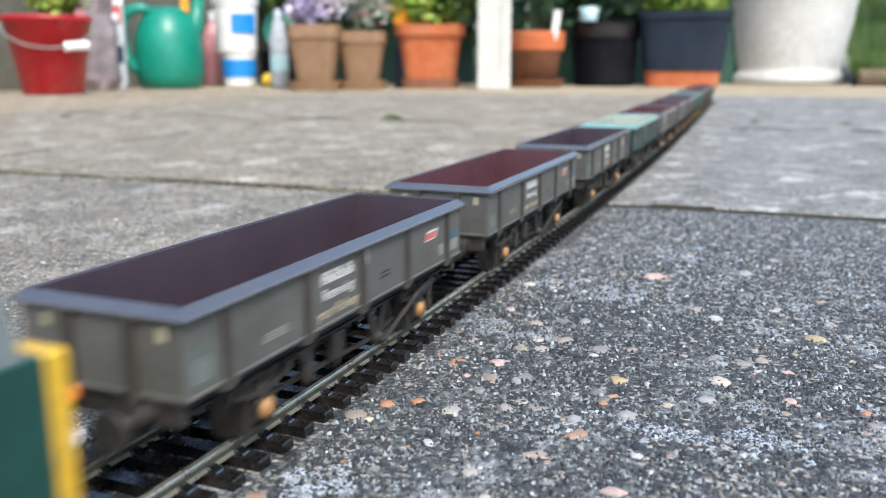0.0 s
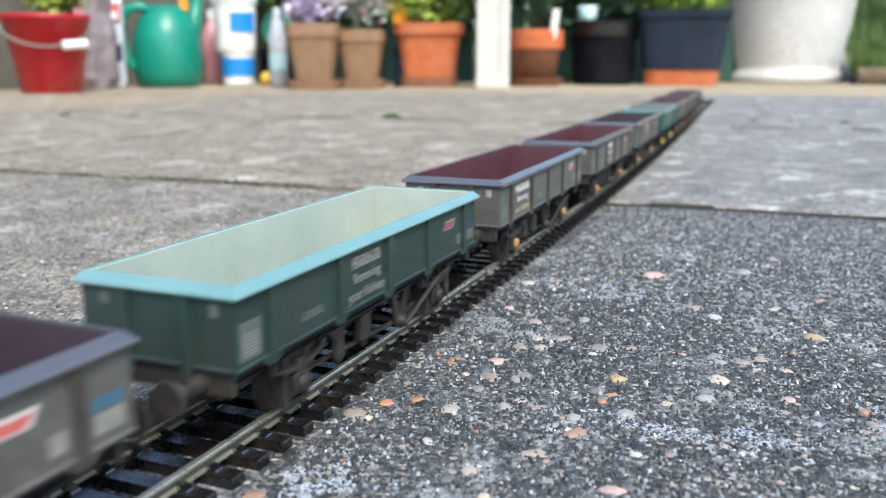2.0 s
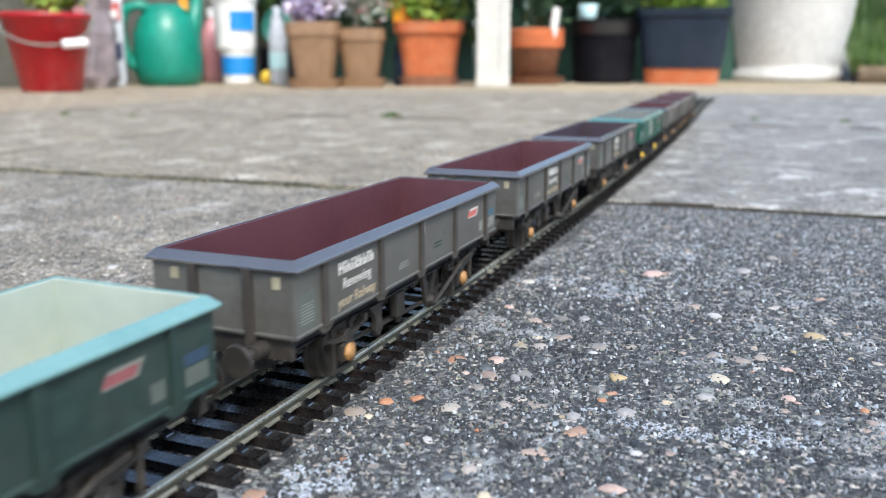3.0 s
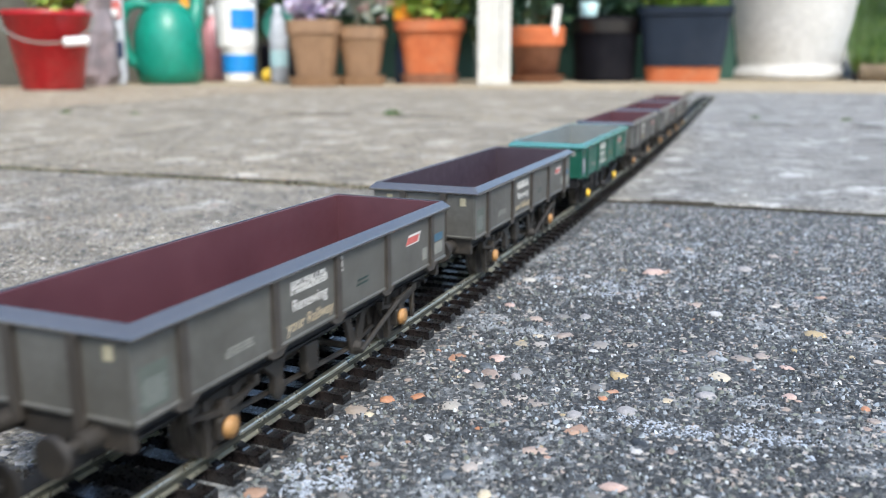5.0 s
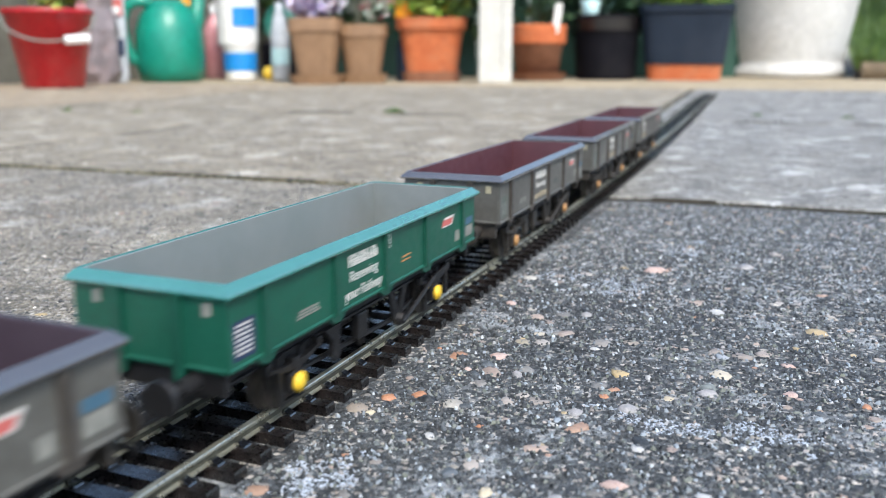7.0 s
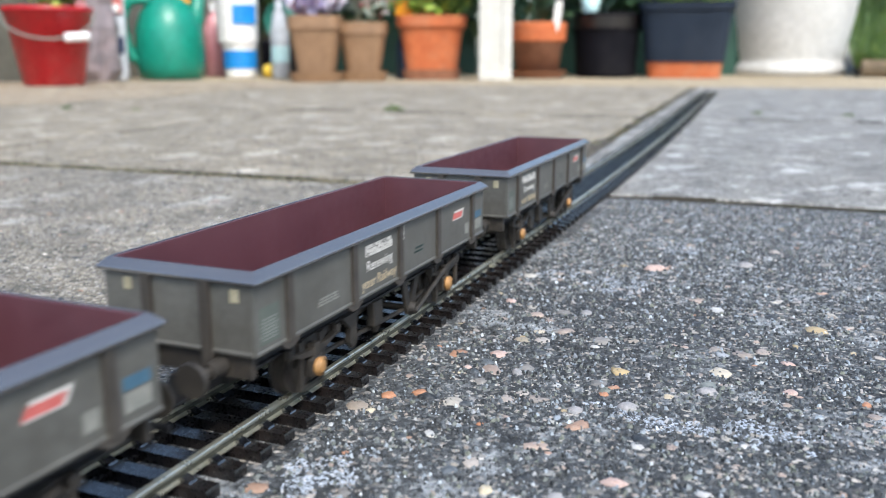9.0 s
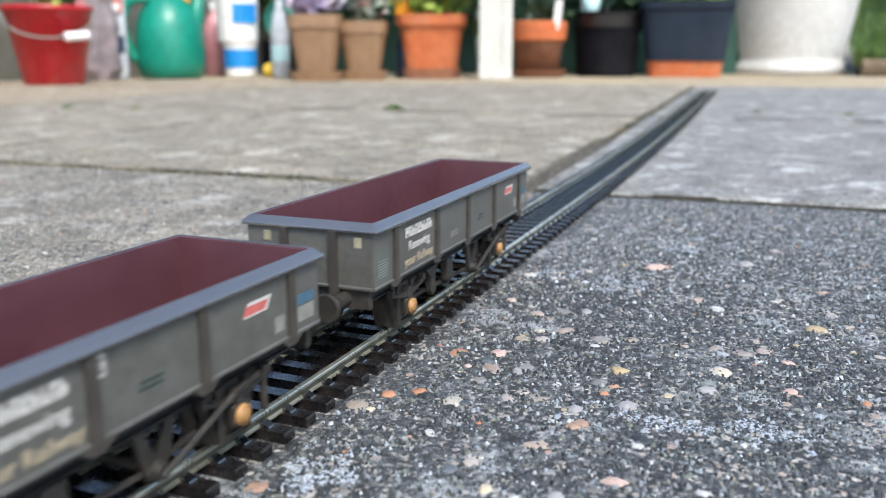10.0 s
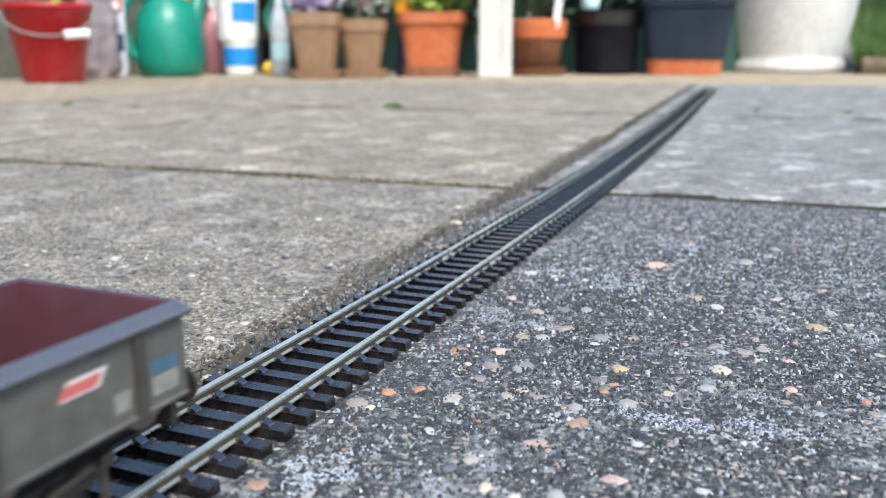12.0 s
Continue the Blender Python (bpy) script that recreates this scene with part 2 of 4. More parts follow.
def tube(bm, pts, r, n=8):
    loops = []
    for i, p in enumerate(pts):
        d = (Vector(pts[min(i + 1, len(pts) - 1)]) - Vector(pts[max(i - 1, 0)])).normalized()
        a = d.cross(Vector((0.13, 0.21, 0.97))).normalized()
        b = d.cross(a)
        loops.append([Vector(p) + (a * math.cos(6.283 * k / n) + b * math.sin(6.283 * k / n)) * r for k in range(n)])
    rings(bm, loops, cap=True)


def finish(name, bm, material, smooth=False):
    bmesh.ops.recalc_face_normals(bm, faces=bm.faces)
    me = bpy.data.meshes.new(name)
    bm.to_mesh(me)
    bm.free()
    me.materials.append(material)
    if smooth:
        for p in me.polygons:
            p.use_smooth = True
    return me


MESHES = {}


def part(name, bm, material, parent, label="", smooth=False, at=None):
    me = bm if isinstance(bm, bpy.types.Mesh) else finish(name, bm, material, smooth)
    ob = new(name, me)
    ob.parent = parent
    if at is not None:
        ob.matrix_basis = at
    if label:
        ob["label"] = label
    return ob


def shared(key, make, material, smooth=False):
    """The mesh made once for a key and material, in millimetres, and used again by alike pieces."""
    k = (key, material.name)
    if k not in MESHES:
        bm = bmesh.new()
        make(bm)
        bmesh.ops.scale(bm, vec=(MM, MM, MM), verts=bm.verts)
        MESHES[k] = finish(key, bm, material, smooth)
    return MESHES[k]


def words(text, size, material):
    k = ("words", text, size, material.name)
    if k not in MESHES:
        cu = bpy.data.curves.new("words", "FONT")
        cu.body, cu.size, cu.extrude, cu.align_x = text, size * MM, 0.02 * MM, "CENTER"
        cu.offset = 0.02 * MM
        tmp = bpy.data.objects.new("words", cu)
        me = bpy.data.meshes.new_from_object(tmp)
        bpy.data.objects.remove(tmp)
        me.materials.clear()
        me.materials.append(material)
        MESHES[k] = me
    return MESHES[k]


# ---- the track's line ----
def line_x(y):
    u = max(y - 0.1, 0.0)
    return -0.046455 * u * u + 0.012582 * u ** 3


def on_track(y, z=0.0):
    turn = math.degrees(math.atan((line_x(y + 0.01) - line_x(y - 0.01)) / 0.02))
    return pose(line_x(y), y, z, 0, 0, -turn)


# ---- ground: soil bed to the horizon, paving slabs, tan strip ----
SKEW = 0.0609
ORG = Vector((-0.0385, 0.4435))
CU, SU = math.cos(math.atan(SKEW)), math.sin(math.atan(SKEW))


def slab_xy(u, v):
    return ORG.x + u * CU - v * SU, ORG.y + u * SU + v * CU


bm = bmesh.new()
n = 24
grid = [-60 + 120 * i / n for i in range(n + 1)]
vs = [[bm.verts.new((x, y, -0.022)) for x in grid] for y in grid]
for j in range(n):
    for i in range(n):
        bm.faces.new((vs[j][i], vs[j][i + 1], vs[j + 1][i + 1], vs[j + 1][i]))
ground = tagged(new("ground", finish("ground", bm, SOIL)), "dark damp soil showing in the joints between slabs", "ground", kind="structure")

patio = tagged(new("pavement"), "weathered exposed-aggregate concrete paving slabs with mossy joints", "pavement", kind="structure")
US = [-1.82 + 0.4555 * i for i in range(8)]
VS = [-2.4, -1.8, -1.2, -0.6, 0.0, 0.6, 1.2, 1.66]
for i in range(len(US) - 1):
    for j in range(len(VS) - 1):
        g, q = 0.0045, 0.0072
        ga, gb = (g if abs(US[i]) < 0.01 else 0.0016), (g if abs(US[i + 1]) < 0.01 else 0.0016)
        corners = [slab_xy(u, v) for u, v in ((US[i] + ga, VS[j] + q), (US[i + 1] - gb, VS[j] + q), (US[i + 1] - gb, VS[j + 1] - q), (US[i] + ga, VS[j + 1] - q))]
        c = (sum(p[0] for p in corners) / 4, sum(p[1] for p in corners) / 4)
        bm = bmesh.new()

        def loop(inset, z, m=14):
            out = []
            for k in range(4):
                a, b = corners[k], corners[(k + 1) % 4]
                for s in range(m):
                    x, y = a[0] + (b[0] - a[0]) * s / m, a[1] + (b[1] - a[1]) * s / m
                    d = math.hypot(x - c[0], y - c[1])
                    e = inset + 0.0022 * noise.noise((x * 60, y * 60, inset * 300)) + 0.002 * noise.noise((x * 13, y * 13, 3))
                    out.append((x - (x - c[0]) / d * e, y - (y - c[1]) / d * e, z))
            return out
        rings(bm, [loop(0.0, -0.03), loop(0.0, -0.004), loop(0.0006, -0.0012), loop(0.0022, 0.0)], cap=True)
        me = finish("slab", bm, (AGG_NEAR if VS[j] < -0.01 else AGG_MID) if US[i] > -0.01 else AGG_TAN if US[i] < -0.95 else AGG_LEFT if VS[j] < -0.01 else AGG_FAR)
        me.materials.append(SOIL)
        for f in me.polygons:
            if f.normal.z < 0.75:
                f.material_index = 1
        part("slab", me, None, patio)

bm = bmesh.new()
lo = [slab_xy(u, v) for u, v in ((-3.2, 1.664), (1.37, 1.664), (1.37, 2.78), (0.62, 2.78), (0.62, 3.6), (-3.2, 3.6))]
rings(bm, [[(x, y, -0.03) for x, y in lo], [(x, y, -0.001) for x, y in lo]], cap=True)
tagged(new("path_strip", finish("path_strip", bm, TAN)), "tan cement strip along the back of the patio", "path", kind="structure")

# stones bedded in the near slabs


def stone_shape(bm, x, y, z, r, flat, seed):
    rr = random.Random(seed)
    n = 6
    base = rr.uniform(0, 6.28)
    stretch, ang = rr.uniform(0.6, 1.0), rr.uniform(0, 3.14)

    def ring(k, h):
        out = []
        for i in range(n):
            a = base + 6.283 * i / n
            q = r * k * shape[i]
            px, py = q * math.cos(a), q * stretch * math.sin(a)
            out.append((x + px * math.cos(ang) - py * math.sin(ang), y + px * math.sin(ang) + py * math.cos(ang), z + h))
        return out
    shape = [rr.uniform(0.75, 1.2) for _ in range(n)]
    rings(bm, [ring(1.0, -0.3 * r * flat), ring(0.95, 0.35 * r * flat), ring(0.6, r * flat)], cap=False)
    bm.faces.new(bm.verts[-n:])


def scatter(name, count, xr, yr, sizes, label, material, flat, seed, keep, sides=6, levels=((1.0, -0.2), (0.9, 0.35), (0.5, 1.0)), spread=1.5):
    verts, faces = [], []
    rr = random.Random(seed)
    made = 0
    while made < count:
        x, y = rr.uniform(*xr), yr[0] + (yr[1] - yr[0]) * rr.random() ** spread
        if not keep(x, y):
            continue
        made += 1
        r = sizes[0] + (sizes[1] - sizes[0]) * rr.random() ** 3
        b, n = len(verts), sides
        base, st, an = rr.uniform(0, 6.28), rr.uniform(0.55, 1.0), rr.uniform(0, 3.14)
        sh = [rr.uniform(0.7, 1.25) for _ in range(n)]
        tip = (rr.uniform(-0.25, 0.25) * r, rr.uniform(-0.25, 0.25) * r)
        for k, h0 in levels:
            for i in range(n):
                h = h0 if h0 < 0 else h0 * rr.uniform(0.45, 1.25)
                a = base + 6.283 * i / n
                px, py = r * k * sh[i] * math.cos(a) + tip[0] * h, st * r * k * sh[i] * math.sin(a) + tip[1] * h
                verts.append((x + px * math.cos(an) - py * math.sin(an), y + px * math.sin(an) + py * math.cos(an), h * r * flat))
        for k in range(len(levels) - 1):
            for i in range(n):
                j = (i + 1) % n
                faces.append((b + k * n + i, b + k * n + j, b + k * n + n + j, b + k * n + n + i))
        faces.append(tuple(b + (len(levels) - 1) * n + i for i in range(n)))
    me = bpy.data.meshes.new(name)
    me.from_pydata(verts, [], faces)
    me.materials.append(material)
    me.polygons.foreach_set("use_smooth", [len(levels) > 2] * len(me.polygons))
    return tagged(new(name, me), label, "gravel", kind="stuff")


def near_slab(x, y):
    return not (-0.017 < x < 0.0175 and y < 0.5) and 0.0 < (x + 0.0115 + SKEW * y) and y < 0.436 + SKEW * x


def left_slab(x, y):
    return x < -0.02 - SKEW * y and (y < 0.436 + SKEW * x or y > 0.45 + SKEW * x)


SPECK = ((1.0, -0.2), (0.5, 0.85))
scatter("grit", 160000, (-0.03, 0.32), (0.075, 0.44), (0.00014, 0.0008), "fine grey, white and brown grit bedded in the concrete", PEBBLE, 1.05, 21, near_slab, 5, SPECK, 1.2)
scatter("gravel", 1100, (-0.03, 0.36), (0.05, 0.44), (0.0008, 0.0027), "small mixed grey and buff stones bedded in the concrete", PEBBLE, 0.28, 22, near_slab)
scatter("gravel", 1500, (-0.03, 0.36), (0.06, 0.44), (0.0008, 0.0036), "flush rounded stones of many colours in the concrete", PEBBLE_MIX, 0.2, 26, near_slab)
scatter("gravel", 7000, (-0.03, 0.36), (0.25, 0.44), (0.0005, 0.0019), "pale worn stones showing in the concrete", PEBBLE_WORN, 0.25, 30, near_slab, 6, SPECK, 0.8)
scatter("gravel", 300, (-0.5, -0.03), (0.12, 0.44), (0.0008, 0.0026), "flush pale and orange stones in the dirty concrete", PEBBLE_MIX, 0.2, 27, left_slab)
scatter("grit", 16000, (-0.26, -0.02), (0.12, 0.42), (0.0002, 0.0008), "fine dirty grit bedded in the concrete", PEBBLE_PALE, 0.6, 28, left_slab, 5, SPECK)
scatter("gravel", 9000, (-0.5, -0.02), (0.1, 0.9), (0.0005, 0.0018), "small pale stones bedded in the concrete", PEBBLE_PALE, 0.3, 23, left_slab)


def crust(x, y):
    """Pale lichen gathers in a few broken patches."""
    d = min(math.hypot((x - a) / p, (y - b) / q) for a, b, p, q in ((0.028, 0.119, 0.009, 0.011), (0.08, 0.1655, 0.016, 0.006), (0.1, 0.167, 0.012, 0.007), (0.052, 0.268, 0.012, 0.012), (0.03, 0.275, 0.008, 0.01), (0.062, 0.331, 0.014, 0.012)))
    return near_slab(x, y) and d + 0.9 * noise.noise((x * 180, y * 180, 1)) + 0.6 * noise.noise((x * 600, y * 600, 4)) < 0.7


LICHEN = surface("pale_lichen", (0.26, 0.3, 0.34), (0.42, 0.47, 0.53), 500, 0.9, bump=0.5)
scatter("lichen", 6500, (-0.03, 0.2), (0.08, 0.36), (0.00012, 0.00055), "crusty pale lichen patches on the concrete", LICHEN, 0.3, 24, crust, 5, SPECK)


def stone(x, y, r, colour, flat=0.25, seed=1, label="smooth rounded stone bedded in the concrete"):
    bm = bmesh.new()
    stone_shape(bm, x * MM, y * MM, 0.0, r * MM, flat, seed)
    bmesh.ops.subdivide_edges(bm, edges=bm.edges[:], cuts=1, use_grid_fill=True, smooth=0.6)
    m = STONES[colour]
    ob = new("pebble", finish("pebble", bm, m, True))
    tagged(ob, label, "stone", "stones in the paving")


STONES = {
    "orange": surface("orange_stone", (0.34, 0.15, 0.075), (0.46, 0.24, 0.14), 400, 0.55, bump=0.3, stain=(0.3, 0.16, 0.1)),
    "pink": surface("pink_stone", (0.36, 0.25, 0.21), (0.5, 0.38, 0.33), 400, 0.6, bump=0.3, stain=(0.3, 0.27, 0.25)),
    "cream": surface("cream_stone", (0.42, 0.36, 0.24), (0.54, 0.48, 0.36), 400, 0.6, bump=0.3),
    "white": surface("white_stone", (0.34, 0.34, 0.33), (0.5, 0.5, 0.48), 400, 0.6, bump=0.4, stain=(0.24, 0.24, 0.23)),
    "grey": surface("grey_stone", (0.22, 0.22, 0.22), (0.34, 0.33, 0.32), 400, 0.6, bump=0.3, stain=(0.4, 0.38, 0.36)),
}
for k, (x, y, r, colour) in enumerate([
        (29, 160, 2.0, "orange"), (23, 156, 2.0, "orange"), (37, 190, 2.4, "pink"), (59, 293, 4.4, "pink"), (23, 147, 1.6, "cream"),
        (78, 152, 1.5, "white"), (33, 179, 1.3, "pink"), (45, 180, 2.4, "grey"), (63, 164, 2.0, "grey"), (77, 136, 2.4, "pink"),
        (57, 125, 1.8, "cream"), (73, 170, 2.7, "grey"), (67, 175, 1.4, "orange"), (56, 176, 1.4, "white"), (25, 236, 2.0, "pink"),
        (21, 190, 1.0, "orange"), (120, 191, 1.5, "orange"), (88, 185, 2.6, "grey"), (88, 311, 3.4, "grey"), (49, 233, 2.2, "grey"),
        (69, 127, 2.0, "grey"), (39, 142, 1.4, "white"), (92, 138, 1.6, "white"), (105, 192, 1.9, "pink"), (-124, 229, 2.4, "white"),
        (-34, 338, 3.0, "cream"), (115, 205, 1.7, "white"), (104, 211, 1.7, "pink"), (74, 190, 1.6, "white"), (-36, 170, 2.0, "cream"),
        (58, 205, 1.4, "white"), (97, 160, 1.3, "white"), (47, 150, 1.1, "orange"), (84, 250, 2.6, "white"), (140, 300, 3.0, "white")]):
    stone(x, y, r, colour, 0.3, k)


def leaves(bm, n, spread, size, seed, up=0.3, centre=(0, 0, 0)):
    rr = random.Random(seed)
    for _ in range(n):
        d = Vector((rr.gauss(0, 1), rr.gauss(0, 1), rr.gauss(0, 1) + up)).normalized() * rr.random() ** 0.45
        c = Vector(centre) + Vector((d.x * spread[0], d.y * spread[1], d.z * spread[2]))
        q = Euler((rr.uniform(-1, 1), rr.uniform(-1, 1), rr.uniform(0, 6.28))).to_matrix()
        s = size * rr.uniform(0.6, 1.3)
        pts = [(-0.5, 0, 0), (-0.15, -0.3, 0.06), (0.25, -0.22, 0.05), (0.55, 0, -0.06), (0.25, 0.22, 0.05), (-0.15, 0.3, 0.06)]
        bm.faces.new([bm.verts.new(c + q @ (Vector(p) * s)) for p in pts])


LEAF = leaf_mat("leaf_green", (0.03, 0.08, 0.015), (0.12, 0.2, 0.03))
LEAF_DARK = leaf_mat("leaf_dark", (0.012, 0.035, 0.018), (0.04, 0.085, 0.035))
LEAF_LIGHT = leaf_mat("leaf_yellow_green", (0.16, 0.28, 0.03), (0.4, 0.5, 0.1))
MOSS = leaf_mat("moss", (0.06, 0.058, 0.022), (0.19, 0.165, 0.08))
MOSS_DRY = leaf_mat("dry_moss", (0.085, 0.078, 0.042), (0.22, 0.195, 0.12))
rr = random.Random(8)
for x, y, s in ((-0.85, 0.9, 12), (-0.74, 0.916, 9), (-0.408, 1.04, 17), (-0.058, 0.715, 8), (-0.07, 0.972, 8), (0.049, 1.162, 9), (0.154, 1.158, 10), (-0.54, 0.935, 7), (-0.024, 0.214, 4), (-0.036, 0.172, 4), (-0.02, 0.292, 3), (-0.045, 0.5, 5)):
    bm = bmesh.new()
    leaves(bm, 110, (s * MM, s * 0.8 * MM, s * 0.5 * MM), s * 0.3 * MM, int(s * 7 + x * 100), 0.6, (x, y, -0.002))
    tagged(new("weed", finish("weed", bm, LEAF if s > 8 else MOSS)), "small green weed growing in the slab joint", "weed", "weeds in the joints")
bm = bmesh.new()
for i in range(2600):
    v = rr.uniform(-0.42, 1.4)
    x, y = slab_xy(rr.gauss(0, 0.0022), v)
    if noise.noise((v * 9, 2, 1)) < -0.1 + 0.2 * rr.random():
        continue
    leaves(bm, 1, (0.0015,) * 3, 0.003, i, 0, (x, y, -0.0035 + 0.002 * rr.random()))
cross = bmesh.new()
for i in range(9000):
    u = rr.uniform(-0.9, 0.4) if i % 6 == 0 else rr.uniform(-0.75, -0.02)
    x, y = slab_xy(u, rr.gauss(0.001, 0.003))
    leaves(cross, 1, (0.0015,) * 3, 0.0022, i + 9000, 0, (x, y, (-0.0038 if u < 0 else -0.012) + 0.0035 * rr.random()))
tagged(new("moss", finish("moss", bm, MOSS)), "thin brown-green moss along the slab joints", "moss", kind="stuff")
tagged(new("moss", finish("moss", cross, MOSS_DRY)), "dry tan moss filling the cross joint between slabs", "moss", kind="stuff")

# loose soil and crumbs filling the joint beside the track
bm = bmesh.new()
loops = []
for k in range(561):
    v = -0.7 + 2.35 * k / 560
    lp = []
    for q in range(9):
        u = (-1 + q / 4) * (0.006 if v < -0.1 else 0.003)
        x, y = slab_xy(u, v)
        h = 0.001 * (1 - (q / 4 - 1) ** 2) - (0.0014 if v < -0.1 else 0.003) + 0.0016 * noise.noise((x * 220, y * 220, 7)) + 0.001 * noise.noise((x * 40, y * 40, 2))
        lp.append(bm.verts.new((x, y, h)))
    loops.append(lp)
for a, b in zip(loops, loops[1:]):
    for q in range(8):
        bm.faces.new((a[q], a[q + 1], b[q + 1], b[q]))
tagged(new("joint_filling", finish("joint_filling", bm, DIRT, True)), "brown mossy soil filling the joint beside the track", "soil", kind="structure")


def joint_side(x, y):
    d = abs(x + 0.0385 + SKEW * (y - 0.4435)) + 0.004 * noise.noise((x * 90, y * 90, 5))
    return d < 0.0085 and x < line_x(y) - 0.0172


scatter("soil_crumbs", 9000, (-0.08, 0.0), (0.08, 0.75), (0.00025, 0.0013), "brown soil crumbs and moss flecks along the joint", CRUMB, 0.7, 29, joint_side, 5, SPECK)

# ---- the model railway track ----
track = tagged(new("railway_track"), "model railway track of nickel rails on black plastic sleepers", "track")
PITCH = 0.007815


def make_sleeper(bm):
    prism(bm, [(-15.8, 0), (15.8, 0), (15.8, 1.7), (15.6, 2.2), (-15.6, 2.2), (-15.8, 1.7)], "y", -1.75, 1.75)


def make_chair(bm):
    for s in (-1, 1):
        prism(bm, [(s * 3.0, 2.15), (s * 2.8, 2.5), (s * 1.5, 3.2), (s * 0.9, 3.25), (s * 0.6, 2.15)], "y", -1.0, 1.0)


far = bmesh.new()
for i in range(-250, 213):
    y = 0.1045 + PITCH * i
    m = on_track(y)
    if -16 <= i:
        sl = part("sleeper", shared("sleeper", make_sleeper, SLEEPER), SLEEPER, track, at=m)
        for s in (-1, 1):
            part("rail_chair", shared("rail_chair", make_chair, CHAIR), CHAIR, sl, at=pose(s * 8.75 * MM, 0, 0))
    else:
        box(far, m @ Vector((0, 0, 1.1 * MM)), (31.6 * MM, 3.5 * MM, 2.2 * MM))
tagged(part("sleepers", far, SLEEPER, track), kind="stuff")
web = bmesh.new()
for s in (-6.2, 6.2):
    for a in range(-44, 42):
        y0, y1 = a * 0.04 + 0.02, a * 0.04 + 0.06
        if y1 > 1.74:
            continue
        p, q = on_track(y0), on_track(y1)
        rings(web, [[p @ Vector(((s + d) * MM, 0, z * MM)) for d, z in ((-0.7, 0.1), (0.7, 0.1), (0.7, 0.9), (-0.7, 0.9))], [q @ Vector(((s + d) * MM, 0, z * MM)) for d, z in ((-0.7, 0.1), (0.7, 0.1), (0.7, 0.9), (-0.7, 0.9))]], cap=True)
part("sleeper_web", web, SLEEPER, track)
PROFILE = [(-1.05, 2.2), (1.05, 2.2), (1.05, 2.5), (0.42, 2.85), (0.36, 3.75), (0.72, 3.95), (0.72, 4.5), (0.55, 4.7), (-0.55, 4.7), (-0.72, 4.5), (-0.72, 3.95), (-0.36, 3.75), (-0.42, 2.85), (-1.05, 2.5)]
CUTS = [-1.85, -1.2, -0.5, 0.2685, 0.9, 1.745]
for s in (-1, 1):
    for a, b in zip(CUTS, CUTS[1:]):
        bm = bmesh.new()
        loops = []
        steps = max(4, int((b - a) / 0.03))
        for k in range(steps + 1):
            y = a + 0.0002 + (b - a - 0.0004) * k / steps
            m = on_track(y)
            loops.append([m @ Vector(((s * 8.75 + d) * MM, 0, z * MM)) for d, z in PROFILE])
        rings(bm, loops, cap=True)
        rail = part("rail", bm, RAIL, track)
        # darker web strip between the bright head and foot
        bm = bmesh.new()
        loops = []
        for k in range(steps + 1):
            m = on_track(a + 0.0004 + (b - a - 0.0008) * k / steps)
            loops.append([m @ Vector(((s * 8.75 + d) * MM, 0, z * MM)) for d, z in ((-0.5, 2.82), (0.5, 2.82), (0.46, 3.78), (-0.46, 3.78))])
        rings(bm, loops, cap=True)
        part("rail_web", bm, WEB_METAL, rail, "dull dark web")
    for c in CUTS[1:-1]:
        def joiner(bm):
            for k in (-1, 1):
                prism(bm, [(k * 0.5, 2.6), (k * 1.6, 2.3), (k * 1.6, 2.8), (k * 0.75, 3.2), (k * 0.7, 3.7), (k * 0.45, 3.7)], "y", -4.5, 4.5)
        part("rail_joiner", shared("rail_joiner", joiner, RAIL), RAIL, track, at=on_track(c) @ pose(s * 8.75 * MM, 0, 0))

# ---- open wagons ----
L2, W2 = 59.8, 17.8
RIBS = (-48.2, -22.8, 0.1, 23.4, 48.8)
PANELS = [(-57, -49), (-45.5, -23.2), (-20.5, -1), (1, 22.5), (24.5, 47), (49, 57)]
SIDE = 16.6


def make_side(bm):
    prism(bm, [(16.0, 21.0), (16.85, 21.0), (16.95, 21.5), (16.6, 21.8), (16.6, 34.6), (16.0, 34.6)], "y", -58.9, 58.9)


def make_end(bm):
    prism(bm, [(57.9, 21.0), (59.3, 21.0), (59.4, 21.5), (58.95, 21.8), (58.9, 34.6), (57.9, 34.6)], "x", -15.95, 15.95)


def make_floor(bm):
    box(bm, (0, 0, 21.4), (31.8, 115.7, 0.8))
    for x in (-5, 5):
        box(bm, (x, 0, 19.6), (1.2, 114, 2.8))


def make_lining(bm):
    def lp(w, l, z):
        return [(-w, -l, z), (w, -l, z), (w, l, z), (-w, l, z)]
    rings(bm, [lp(15.96, 57.86, 22.0), lp(15.96, 57.86, 34.3), lp(15.72, 57.72, 34.6), lp(15.72, 57.72, 36.3), lp(15.3, 57.3, 36.2), lp(15.2, 57.2, 22.4)], close=True)
    box(bm, (0, 0, 22.2), (30.35, 114.35, 0.4))


def make_rim(bm):
    def lp(inset, z):
        w, l = W2 - inset, L2 - inset
        return [(-w, -l, z), (w, -l, z), (w, l, z), (-w, l, z)]
    rings(bm, [lp(0.15, 34.2), lp(0.0, 34.4), lp(0.0, 34.8), lp(0.15, 35.1), lp(1.55, 36.45), lp(1.75, 36.55), lp(2.05, 36.45), lp(2.05, 34.5), lp(1.2, 34.2)], close=True)


